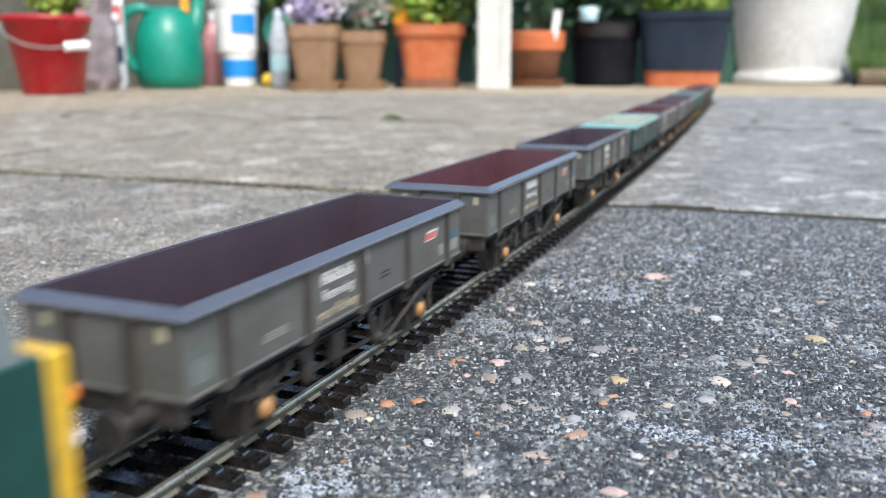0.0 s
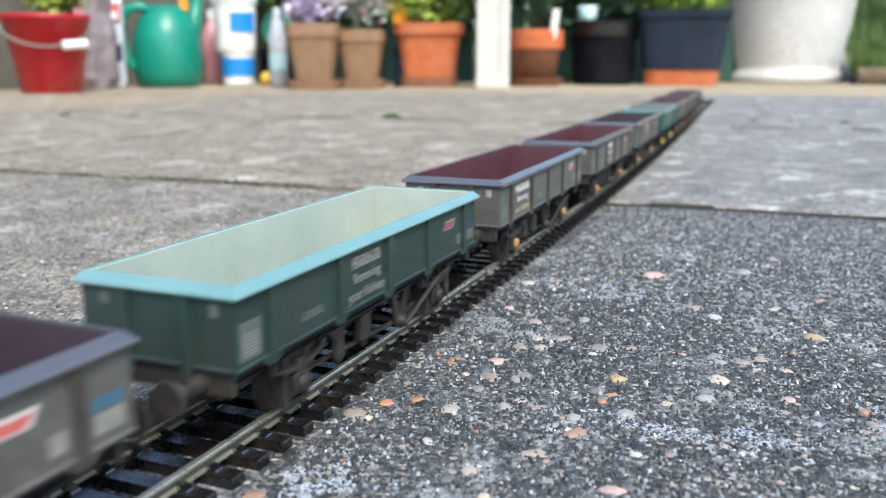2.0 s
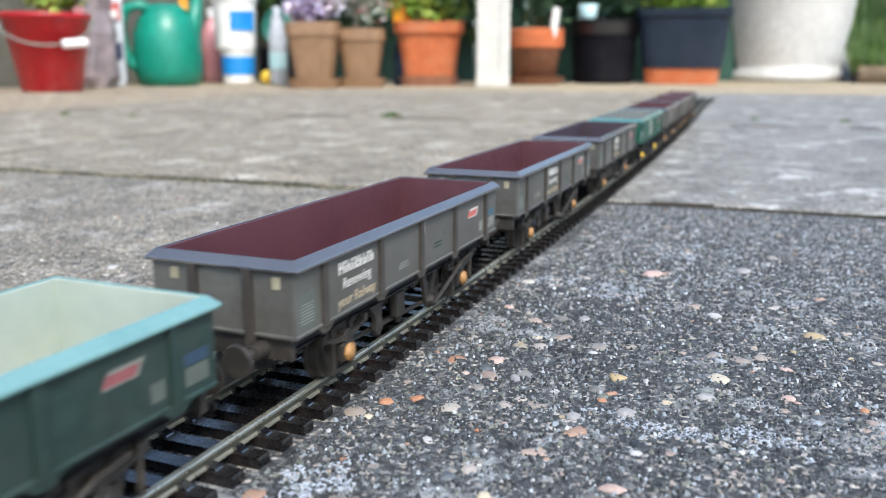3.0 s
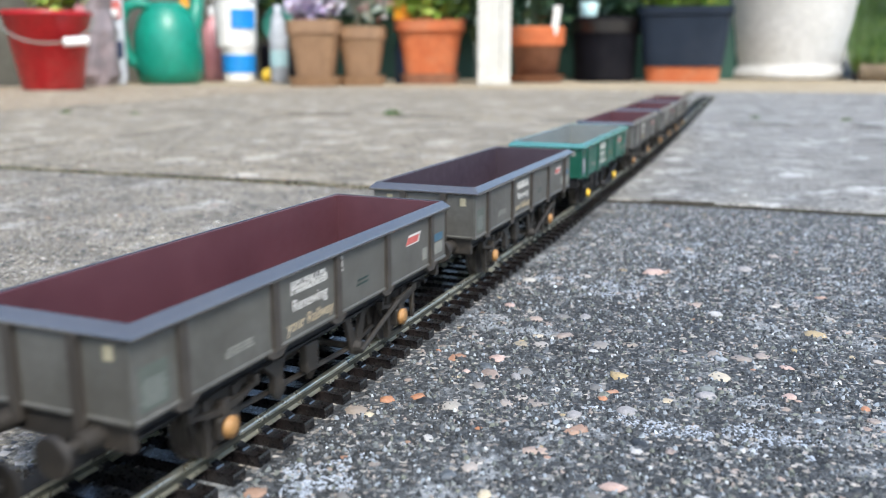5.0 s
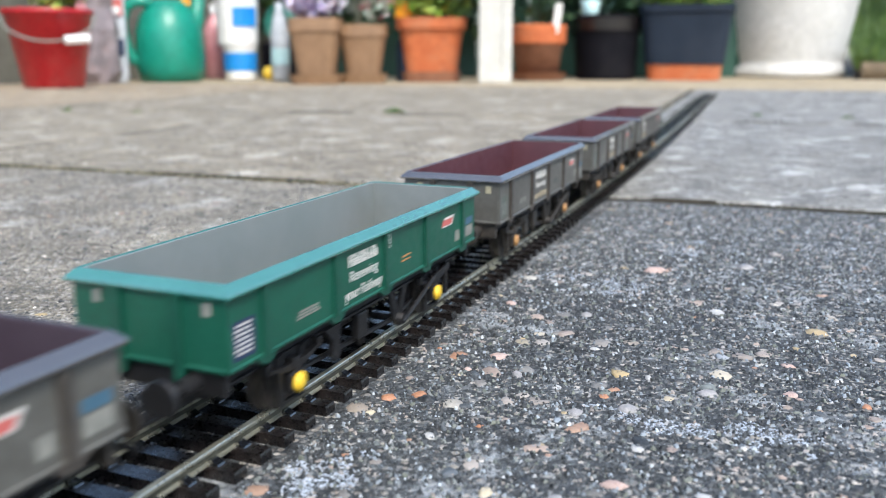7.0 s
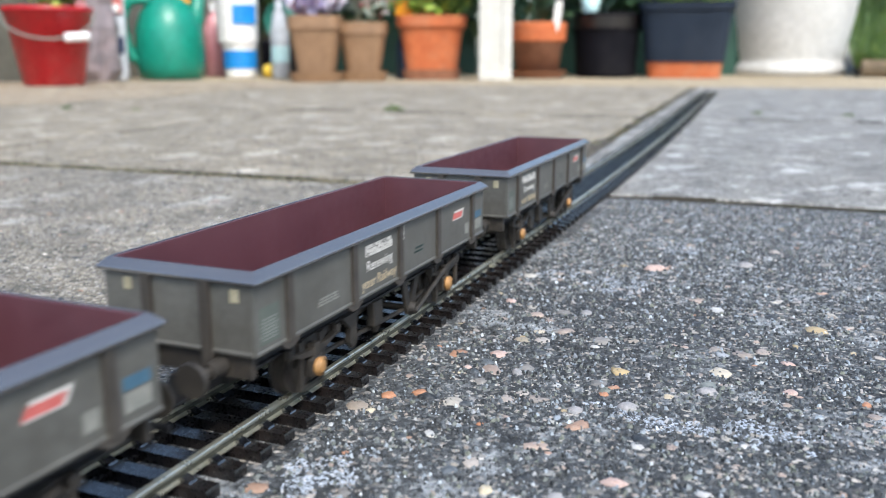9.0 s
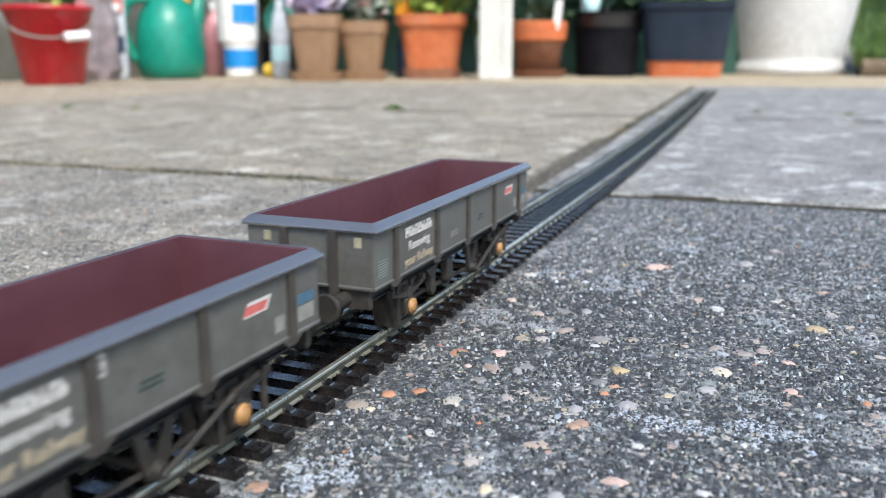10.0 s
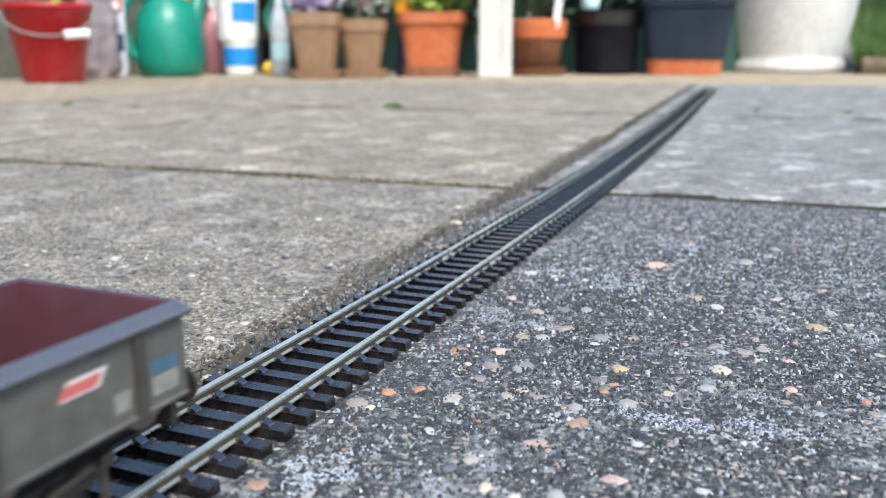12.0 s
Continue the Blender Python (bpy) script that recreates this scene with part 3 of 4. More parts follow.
def make_rib(bm):
    prism(bm, [(-1.0, 21.0), (1.0, 21.0), (0.9, 34.4), (-0.9, 34.4)], "x", 16.55, 17.4)
    prism(bm, [(-3.4, 21.2), (-1.4, 19.7), (1.4, 19.7), (3.4, 21.2)], "x", 15.6, 17.1)


def make_end_post(bm):
    prism(bm, [(-1.0, 18.6), (1.0, 18.6), (1.0, 34.4), (-1.0, 34.4)], "y", 58.85, 59.9)


def make_solebar(bm):
    box(bm, (11.4, 0, 18.7), (1.0, 113.6, 4.4), 0.2)
    box(bm, (12.2, 0, 20.4), (1.6, 113.6, 0.6))
    box(bm, (12.0, 0, 16.7), (1.2, 113.6, 0.5))


def make_headstock(bm):
    box(bm, (0, 57.5, 18.6), (30, 1.6, 4.8), 0.2)


def make_guard(bm):
    """One axle guard: W-iron legs with stays, bowed spring and axlebox."""
    prism(bm, [(-9, 17), (9, 17), (5.4, 14.4), (4.4, 13.0), (-4.4, 13.0), (-5.4, 14.4)], "x", 12.0, 12.6)
    for s in (-1, 1):
        prism(bm, [(s * 4.9, 17), (s * 3.2, 17), (s * 3.0, 6.6), (s * 4.6, 6.6)], "x", 12.0, 13.3)
        prism(bm, [(s * 9.6, 17), (s * 8.4, 17), (s * 4.4, 7.4), (s * 4.7, 9.4)], "x", 12.0, 12.6)
        box(bm, (13.6, s * 9.2, 16.2), (1.8, 1.4, 2.2), 0.3)
    box(bm, (12.6, 0, 6.9), (0.8, 9.0, 0.7))
    bow = [(9.4 * k / 6, 13.6 + 2.0 * (k / 6) ** 2) for k in range(-6, 7)]
    prism(bm, bow + [(y, z + 1.5 - 0.1 * abs(y)) for y, z in reversed(bow)], "x", 13.0, 14.3)
    box(bm, (13.7, 0, 14.6), (1.8, 2.2, 2.8), 0.2)
    box(bm, (13.5, 0, 11.0), (2.2, 4.4, 4.4), 0.5)


def make_cap(bm):
    rod(bm, (14.6, 0, 10.9), (15.5, 0, 10.9), 2.0, 20)
    rod(bm, (15.5, 0, 10.9), (15.8, 0, 10.9), 1.6, 20, 1.1)


def make_wheelset(bm):
    rod(bm, (-12, 0, 0), (12, 0, 0), 1.0, 12)
    for s in (-1, 1):
        rod(bm, (s * 7.3, 0, 0), (s * 8.0, 0, 0), 7.0, 28)
        rod(bm, (s * 8.0, 0, 0), (s * 10.4, 0, 0), 6.3, 28)
        rod(bm, (s * 10.3, 0, 0), (s * 10.6, 0, 0), 4.9, 28, 4.6)
        rod(bm, (s * 10.4, 0, 0), (s * 11.2, 0, 0), 1.8, 16)
        for k in range(4):
            a = math.pi * k / 2
            rod(bm, (s * 10.6, 3.3 * math.cos(a), 3.3 * math.sin(a)), (s * 10.8, 3.3 * math.cos(a), 3.3 * math.sin(a)), 0.7, 8)


VEE = 16


def make_vee(bm):
    c = VEE
    prism(bm, [(c - 5.2, 17), (c - 2.8, 17), (c, 10.6), (c + 2.8, 17), (c + 5.2, 17), (c + 1.9, 7.6), (c, 6.6), (c - 1.9, 7.6)], "x", 11.4, 12.3)
    rod(bm, (12.2, c, 8.8), (13.9, c, 8.8), 1.9, 14, 1.4)


def make_cross_shaft(bm):
    rod(bm, (11.35, VEE, 8.8), (0.1, VEE, 8.8), 0.8, 10)


def make_lever(bm):
    rod(bm, (13.95, VEE - 1, 8.2), (14.9, 33, 15.6), 0.6, 8)
    box(bm, (14.9, 36.5, 16.2), (0.8, 8, 1.1), 0.1, pose(0, 0, 0, 8))


def make_lever_guide(bm):
    box(bm, (13.9, 43.0, 12.8), (1.0, 1.0, 8.6), 0.15)


def make_push_rod(bm):
    tube(bm, [(10.6, -27, 10.4), (10.6, VEE, 8.4), (10.6, 27, 10.4)], 0.6, 8)


def make_brake_box(bm):
    box(bm, (12.2, -4.5, 13.4), (2.2, 4.6, 6.2), 0.4)
    rod(bm, (12.2, -4.5, 10.2), (12.2, -4.5, 8.6), 1.2, 10, 0.6)


def make_bracket(bm):
    prism(bm, [(-22, 17), (-15, 17), (-16, 13.5), (-15.4, 10.4), (-17.4, 8.8), (-19, 10.6), (-18.6, 13.8)], "x", 12.0, 13.4)


def make_shoe(bm):
    prism(bm, [(25.0, 15), (27.4, 15.4), (28.4, 11), (27.2, 6.6), (25.4, 7.4), (26.2, 11)], "x", 8.4, 10.0)


def make_cylinder(bm):
    rod(bm, (6, -14, 14.6), (6, -3, 14.6), 3.0, 18)


def make_crossbar(bm):
    box(bm, (0, 34, 19.0), (22, 1.2, 3.5))


GEAR = (("vee_hanger", make_vee), ("brake_shaft", make_cross_shaft), ("brake_lever", make_lever), ("lever_guide", make_lever_guide), ("push_rod", make_push_rod),
        ("brake_valve", make_brake_box), ("bracket", make_bracket), ("brake_shoe", make_shoe), ("brake_cylinder", make_cylinder), ("crossbar", make_crossbar))


def make_buffer(bm):
    rod(bm, (0, 58.0, 18.4), (0, 62.2, 18.4), 1.9, 16, 1.5)
    rod(bm, (0, 62.2, 18.4), (0, 66.6, 18.4), 1.0, 12)
    rod(bm, (0, 66.4, 18.4), (0, 67.3, 18.4), 3.4, 24, 3.1)


def make_coupling(bm):
    box(bm, (0, 62, 11.2), (3.4, 14, 0.8), 0.2)
    box(bm, (0, 69.2, 12.4), (1.4, 1.0, 3.2), 0.2)
    box(bm, (0, 68.6, 9.6), (9.5, 0.8, 1.4), 0.2)
    box(bm, (0, 55.5, 13.2), (6, 8, 3.6), 0.3)


def flat(a, b, z0, z1):
    def make(bm):
        box(bm, (SIDE + 0.03, (a + b) / 2, (z0 + z1) / 2), (0.06, b - a, z1 - z0))
    return make


def bars(a, b, z0, z1, n, gap=0.35):
    def make(bm):
        h = (z1 - z0) / n
        for k in range(n):
            z = z1 - h * (k + 0.5)
            box(bm, (SIDE + 0.06, (a + b) / 2 - (k % 2) * 0.3, z), (0.06, (b - a) * (0.86 + 0.14 * ((k * 7) % 3) / 2), h * (1 - gap)))
    return make


def blocks(a, b, z0, z1, n):
    """Plain upright shapes of a wordmark: notched blocks of uneven width, set close."""
    def make(bm):
        rr = random.Random(n)
        w, h = (b - a) / n, z1 - z0
        for k in range(n):
            c = a + w * (k + 0.5)
            f = rr.uniform(0.28, 0.4)
            box(bm, (SIDE + 0.04, c - w * 0.25, (z0 + z1) / 2), (0.06, w * f, h))
            box(bm, (SIDE + 0.04, c + w * 0.13, z0 + h * rr.choice((0.14, 0.5, 0.86))), (0.06, w * 0.46, h * 0.26))
            box(bm, (SIDE + 0.04, c + w * 0.24, z0 + h * rr.choice((0.3, 0.7))), (0.06, w * 0.26, h * 0.55))
    return make


def slanted(a, b, z0, z1, lean, proud):
    def make(bm):
        prism(bm, [(a - lean, z0), (b - lean, z0), (b + lean, z1), (a + lean, z1)], "x", SIDE, SIDE + proud)
    return make


RED_FADED = surface("faded_red_sign", (0.2, 0.055, 0.06), (0.26, 0.09, 0.09), 300, 0.6, bump=0.05)
BLUE_FADED = surface("faded_blue_label", (0.02, 0.045, 0.075), (0.03, 0.06, 0.1), 300, 0.6, bump=0.05)
TO_SIDE = Matrix(((0, 0, 1, 0), (1, 0, 0, 0), (0, 1, 0, 0), (0, 0, 0, 1)))
WAGONS, WHEELSETS = [], []


def wagon(paint, rib, rim, lining, under, cap_paint, early, label, fresh=False, faint=False):
    w = tagged(new("open_wagon"), label, "model wagon", "wagons of the train")
    body = part("floor", shared("floor", make_floor, paint), paint, w)
    part("lining", shared("lining", make_lining, lining), lining, w, lining.name.replace("_", " "))
    part("rim", shared("rim", make_rim, rim), rim, w, rim.name.replace("_", " "))
    flip = pose(0, 0, 0, 0, 0, 180)
    ink, ink2 = (GREY_INK if faint else WHITE_INK), (WHITE_INK if fresh else GREY_INK if faint else CREAM_INK)
    for k in (Matrix(), flip):
        body = part("side_panel", shared("side_panel", make_side, paint), paint, w, at=k)
        at_end = part("end_panel", shared("end_panel", make_end, paint), paint, w, at=k)
        k, turned_about = Matrix(), k
        for y in RIBS:
            part("rib", shared("rib", make_rib, rib), rib, body, at=k @ pose(0, y * MM, 0))
        for x in (-6.5, 6.5):
            part("end_post", shared("end_post", make_end_post, rib), rib, at_end, at=k @ pose(x * MM, 0, 0))
        for x in (-12.6, 11.2):
            def plate(bm, x=x):
                box(bm, (x, 59.0, 32.0), (1.8, 0.2, 2.4))
            part("end_plate", shared("end_plate%d" % x, plate, FADED if faint else GREY_INK if fresh else CREAM_PLATE), ink, at_end, "small cream plate", at=k)
        k = turned_about
        part("solebar", shared("solebar", make_solebar, BLACK), BLACK, w, at=k)
        part("headstock", shared("headstock", make_headstock, under), under, w, at=k)
        for y in (-35, 35):
            g = part("axle_guard", shared("axle_guard", make_guard, under), under, w, at=k @ pose(0, y * MM, 0))
            part("axle_cap", shared("axle_cap", make_cap, cap_paint, True), cap_paint, g, "bright yellow axle cap" if fresh else "grimy brown axle cap" if faint else "ochre axle cap")
        for name, make in GEAR:
            part(name, shared(name, make, under), under, w, at=k)
        for x in (-8.6, 8.6):
            part("buffer", shared("buffer", make_buffer, under, False), under, w, at=k @ pose(x * MM, 0, 0))
        part("coupling", shared("coupling", make_coupling, BLACK), BLACK, w, at=k)
        # markings on this side
        k = Matrix()
        p, q = (PANELS[1], PANELS[2]) if early else (PANELS[2], PANELS[1])
        mid = (p[0] + p[1]) / 2
        part("marking", shared("wordmark%d" % early, blocks(p[0] + 3.5, p[1] - 2.5, 29.9, 32.5, 9), ink), ink, body, "row of off-white block shapes", at=k)
        for text, z, m in (("Renewing", 26.6, ink), ("your Railway", 22.9, ink2)):
            part("lettering", words(text, 3.3, m), m, body, "slogan lettering", at=k @ pose((SIDE + 0.03) * MM, (mid + 0.6) * MM, z * MM) @ TO_SIDE)
        part("marking", shared("small_text%d" % early, bars(q[0] + 8, q[1] - 6, 24.2, 26.0, 3), FADED if faint else GREY_INK), GREY_INK, body, at=k)
        part("marking", shared("end_label", flat(-57.6, -51.2, 22.6, 29.6), NAVY_INK if fresh else FADED), FADED, body, at=k)
        part("marking", shared("end_label_bars%d" % fresh, bars(-57.1, -51.8, 23.2, 27.6 if not fresh else 29.2, 7, 0.62), ink if fresh else SMUDGE), ink, body, at=k)
        part("marking", shared("rib_plate", flat(1.3, 3.0, 30.2, 33.4), GREY_INK if faint else WHITE_INK), ink, body, at=k)
        part("marking", shared("rib_plate_bars", bars(1.6, 2.7, 30.5, 33.0, 3), UNDER), UNDER, body, at=k)
        part("marking", shared("sign_panel", slanted(35.2, 42.2, 28.8, 31.3, 0.7, 0.06), GREY_INK if faint else WHITE_INK), ink, body, at=k)
        part("marking", shared("sign_bars", slanted(34.9, 41.3, 29.1, 30.75, 0.5, 0.1), RED_FADED if faint else RED_INK), RED_INK, body, "red slanted sign block", at=k)
        part("marking", shared("mid_label", bars(9, 14.5, 25.0, 27.0, 2, 0.55), OCHRE if fresh else DKGREEN), YELLOW, body, at=k)
        part("marking", shared("blue_label", flat(51.4, 57.0, 26.6, 28.6), BLUE_FADED if faint else BLUE_INK), BLUE_INK, body, "blue label", at=k)
        part("marking", shared("pale_label", flat(51.4, 57.0, 23.2, 26.2), FADED if faint else GREY_INK), GREY_INK, body, at=k)
        part("marking", shared("pale_square", flat(43.8, 46.8, 23.4, 26.4), FADED if faint else GREY_INK), GREY_INK, body, at=k)
    sets = []
    for y in (-35, 35):
        sets.append((y * MM, part("wheelset", shared("wheelset", make_wheelset, WHEEL), WHEEL, w, at=pose(0, y * MM, 10.9 * MM))))
    WAGONS.append(w)
    WHEELSETS.append(sets)
    return w


RED_L = "weathered grey-brown model open wagon with maroon interior"
DARK_L = "weathered grey-brown model open wagon with dark plum interior"


def brown(dark=False, early=False):
    return wagon(BROWN, BROWN_RIB, RIM, DARK_IN if dark else RED_IN, UNDER, OCHRE, early, DARK_L if dark else RED_L)


brown(True), brown(), brown(True)
wagon(DKGREEN, DKGREEN, MINT, PALE_IN, UNDER, UNDER, False, "grimy dark green model open wagon with mint rim and cream interior", faint=True)
brown(False, True), brown(), brown(True)
wagon(GREEN, GREEN_RIB, TEAL, GREY_IN, BLACK, YELLOW, False, "clean bright green model open wagon with grey interior", True)
brown(), brown(), brown(False, True)

# ---- locomotive ahead of the wagons ----
loco = tagged(new("diesel_locomotive"), "dark green model diesel locomotive with yellow warning end", "model locomotive")


def mm_part(name, make, m, parent=None, label="", smooth=False):
    return part(name, shared(name + "_loco", make, m, smooth), m, parent or loco, label)


def lbody(bm):
    prism(bm, [(-17, 14), (17, 14), (17, 40), (15.5, 46), (-15.5, 46), (-17, 40)], "y", -92, 92)
    box(bm, (0, 0, 13), (33, 214, 3), 0.4)
    for s in (-1, 1):
        box(bm, (0, s * 97.3, 25.8), (33.8, 10.5, 23.4), 0.3)


def lnose(s):
    def make(bm):
        prism(bm, [(-16.8, 14), (16.8, 14), (16.8, 36.8), (15.8, 37.6), (-15.8, 37.6), (-16.8, 36.8)], "y", s * 102.6, s * 106)
    return make


def lcab(s):
    def make(bm):
        prism(bm, [(s * 92.1, 33), (s * 101.5, 33), (s * 98, 46), (s * 92.1, 47)], "x", -16, 16)
    return make


def lroof(bm):
    prism(bm, [(-15.4, 46.05), (15.4, 46.05), (12, 49.5), (5, 51), (-5, 51), (-12, 49.5)], "y", -97, 97)


mm_part("body", lbody, LOCO_GREEN)
mm_part("roof", lroof, LOCO_GREY)
for s in (-1, 1):
    mm_part("nose%d" % s, lnose(s), LOCO_YELLOW, label="yellow warning end").name = "nose"
    c = mm_part("cab%d" % s, lcab(s), LOCO_GREY)
    c.name = "cab"
    for x in (-8.2, 8.2):
        def win(bm, x=x, s=s):
            box(bm, (x, s * 100.0, 40), (13, 0.6, 8), 0.2, pose(0, 0, 0, s * 15))
        mm_part("windscreen%d%d" % (s, x), win, GLASSY, c).name = "windscreen"
    for x in (-1, 1):
        def lampm(bm, x=x, s=s):
            rod(bm, (x * 15.3, s * 105.9, 30.5), (x * 15.3, s * 107.2, 30.5), 1.5, 14)
        mm_part("marker_lamp%d%d" % (s, x), lampm, ORANGE).name = "marker_lamp"

        def headm(bm, x=x, s=s):
            rod(bm, (x * 15.0, s * 105.9, 24.5), (x * 15.0, s * 107.0, 24.5), 1.9, 16)
        mm_part("head_lamp%d%d" % (s, x), headm, WHITE_INK, label="white lamp glass").name = "head_lamp"

        def sidewin(bm, x=x, s=s):
            box(bm, (x * 16.95, s * 84, 37), (0.5, 7, 6), 0.1)
        mm_part("side_window%d%d" % (s, x), sidewin, GLASSY).name = "side_window"

        def buf(bm, x=x, s=s):
            rod(bm, (x * 8.6, s * 106, 17), (x * 8.6, s * 111, 17), 1.4, 14)
            rod(bm, (x * 8.6, s * 111, 17), (x * 8.6, s * 112, 17), 3.4, 22)
        mm_part("loco_buffer%d%d" % (s, x), buf, BLACK).name = "buffer"

        def bogie(bm, x=x, s=s):
            box(bm, (x * 13, s * 66, 9.5), (2, 56, 6), 0.5)
            for k in (-18, 0, 18):
                box(bm, (x * 14.4, s * 66 + k, 9.5), (1.5, 5, 4.5), 0.4)
        mm_part("bogie_frame%d%d" % (s, x), bogie, UNDER).name = "bogie_frame"
    for k in (-18, 0, 18):
        part("wheelset", shared("wheelset", make_wheelset, WHEEL), WHEEL, loco, at=pose(0, (s * 66 + k) * MM, 10.9 * MM))


def ltank(bm):
    box(bm, (0, 0, 9.5), (28, 44, 7), 1.0)


mm_part("fuel_tank", ltank, UNDER)
for k in range(7):
    for x in (-1, 1):
        def grille(bm, k=k, x=x):
            for j in range(5):
                box(bm, (x * 17.1, -60 + 20 * k, 30 + 1.6 * j), (0.4, 14, 0.7))
        mm_part("grille%d%d" % (k, x), grille, BLACK).name = "grille"

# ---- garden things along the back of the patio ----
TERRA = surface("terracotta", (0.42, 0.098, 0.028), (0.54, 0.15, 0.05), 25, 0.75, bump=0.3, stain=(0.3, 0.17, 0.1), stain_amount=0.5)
TERRA_DARK = surface("dark_terracotta", (0.2, 0.08, 0.04), (0.3, 0.13, 0.07), 25, 0.75, bump=0.3, stain=(0.1, 0.06, 0.04))
MOCHA = surface("mocha_plastic_pot", (0.21, 0.12, 0.062), (0.29, 0.17, 0.092), 25, 0.55, bump=0.15, stain=(0.18, 0.11, 0.06))
RED_PL = surface("red_bucket_plastic", (0.32, 0.004, 0.009), (0.46, 0.008, 0.014), 14, 0.35, bump=0.05, stain=(0.3, 0.1, 0.08), stain_amount=0.5)
CAN_PL = surface("sea_green_plastic", (0.0, 0.18, 0.12), (0.002, 0.24, 0.16), 12, 0.38, bump=0.05, stain=(0.02, 0.12, 0.08))
WHITE_PL = surface("white_plastic", (0.82, 0.81, 0.77), (0.88, 0.87, 0.84), 14, 0.4, bump=0.05)
WHITE_PAINT = surface("white_painted_timber", (0.5, 0.485, 0.43), (0.58, 0.565, 0.51), 20, 0.5, bump=0.1, stain=(0.6, 0.57, 0.48), stain_amount=0.3)
BLUE_PL = surface("bright_blue_label", (0.01, 0.2, 0.6), (0.02, 0.3, 0.72), 14, 0.4, bump=0.03)
BLACK_PL = surface("black_pot_plastic", (0.002, 0.002, 0.004), (0.005, 0.0048, 0.008), 16, 0.75, ior=1.25, bump=0.15, stain=(0.02, 0.018, 0.018), stain_amount=0.4)
SLATE_PL = surface("slate_blue_plastic", (0.007, 0.014, 0.026), (0.013, 0.022, 0.038), 14, 0.6, ior=1.35, bump=0.1, stain=(0.03, 0.035, 0.045))
POT_WHITE = surface("white_glazed_pot", (0.54, 0.53, 0.495), (0.62, 0.61, 0.58), 9, 0.6, bump=0.15, stain=(0.38, 0.37, 0.35), stain_amount=0.4)
PINK_PL = surface("pink_bottle_plastic", (0.5, 0.2, 0.22), (0.6, 0.3, 0.3), 14, 0.35, bump=0.05, stain=(0.35, 0.16, 0.17))
GREY_BAG = surface("grey_plastic_sack", (0.14, 0.115, 0.12), (0.26, 0.225, 0.23), 26, 0.4, bump=0.5, stain=(0.36, 0.22, 0.2))
CLEAR_PL = surface("cloudy_bottle_plastic", (0.34, 0.36, 0.38), (0.46, 0.48, 0.5), 14, 0.25, bump=0.1)
AQUA_PL = surface("pale_aqua_plastic", (0.4, 0.6, 0.6), (0.5, 0.7, 0.7), 14, 0.35, bump=0.05)
REEL_PL = surface("bottle_green_plastic", (0.015, 0.15, 0.115), (0.04, 0.22, 0.17), 16, 0.4, bump=0.1)
FENCE = surface("dark_green_painted_board", (0.008, 0.045, 0.03), (0.018, 0.075, 0.05), 12, 0.6, bump=0.3, stain=(0.03, 0.05, 0.04), vary=0.2)
BRICKISH = surface("grey_rendered_wall", (0.08, 0.078, 0.064), (0.13, 0.125, 0.1), 9, 0.85, bump=0.4, stain=(0.12, 0.14, 0.09))
ORANGE_PL = surface("orange_plastic", (0.8, 0.3, 0.015), (0.88, 0.4, 0.03), 14, 0.35, bump=0.03)
LOG = surface("weathered_log_edging", (0.09, 0.065, 0.035), (0.19, 0.135, 0.08), 20, 0.8, bump=0.5)
PETAL_W = leaf_mat("pale_petals", (0.6, 0.5, 0.55), (0.8, 0.78, 0.82))
PETAL_V = leaf_mat("violet_petals", (0.26, 0.2, 0.38), (0.72, 0.64, 0.76))
PETAL_P = leaf_mat("pink_petals", (0.5, 0.16, 0.16), (0.75, 0.62, 0.6))
SAGE = leaf_mat("sage_leaves", (0.24, 0.3, 0.22), (0.55, 0.58, 0.5))


def thing(name, x, y, label, category, group="", turn=0.0):
    ob = tagged(new(name), label, category, group)
    ob.matrix_basis = pose(x, y, 0, 0, 0, turn)
    return ob


def turned(profile, n=40, wob=0.0):
    bm = bmesh.new()
    lathe(bm, profile, n, wob=wob)
    bmesh.ops.holes_fill(bm, edges=[e for e in bm.edges if e.is_boundary and min(v.co.z for v in e.verts) < profile[0][1] + 1e-6 and max(v.co.z for v in e.verts) < profile[0][1] + 1e-6])
    return bm


def squared(bm, levels, cap_bottom=True, r=0.2):
    """A rounded-square vessel: (half width, half depth, z) levels from the foot up, over the rim and down inside."""
    loops = []
    for w, d, z in levels:
        lp = []
        for k in range(32):
            a = 2 * math.pi * k / 32
            c, q = math.cos(a), math.sin(a)
            lp.append((w * math.copysign(abs(c) ** 0.42, c), d * math.copysign(abs(q) ** 0.42, q), z))
        loops.append(lp)
    rings(bm, loops)
    bm.verts.ensure_lookup_table()
    bm.faces.new(list(reversed(bm.verts[:32])))
    bm.faces.new(bm.verts[-32:])


def plant(owner, x, y, z, spread, size, n, m, label, seed, name="potted_plant"):
    ob = tagged(new(name), label, "plant", "plants in the pots")
    ob.matrix_basis = pose(x, y, z)
    st = bmesh.new()
    rr = random.Random(seed)
    for _ in range(7):
        a, k = rr.uniform(0, 6.28), rr.uniform(0.2, 0.7)
        rod(st, (0, 0, -0.02), (spread[0] * k * math.cos(a), spread[1] * k * math.sin(a), spread[2] * rr.uniform(0.8, 1.5)), 0.003, 6, 0.0015)
    part("stem", st, LEAF_DARK, ob)
    bm = bmesh.new()
    leaves(bm, n, spread, size, seed, 0.4, (0, 0, spread[2] * 0.9))
    part("foliage", bm, m, ob)
    return ob


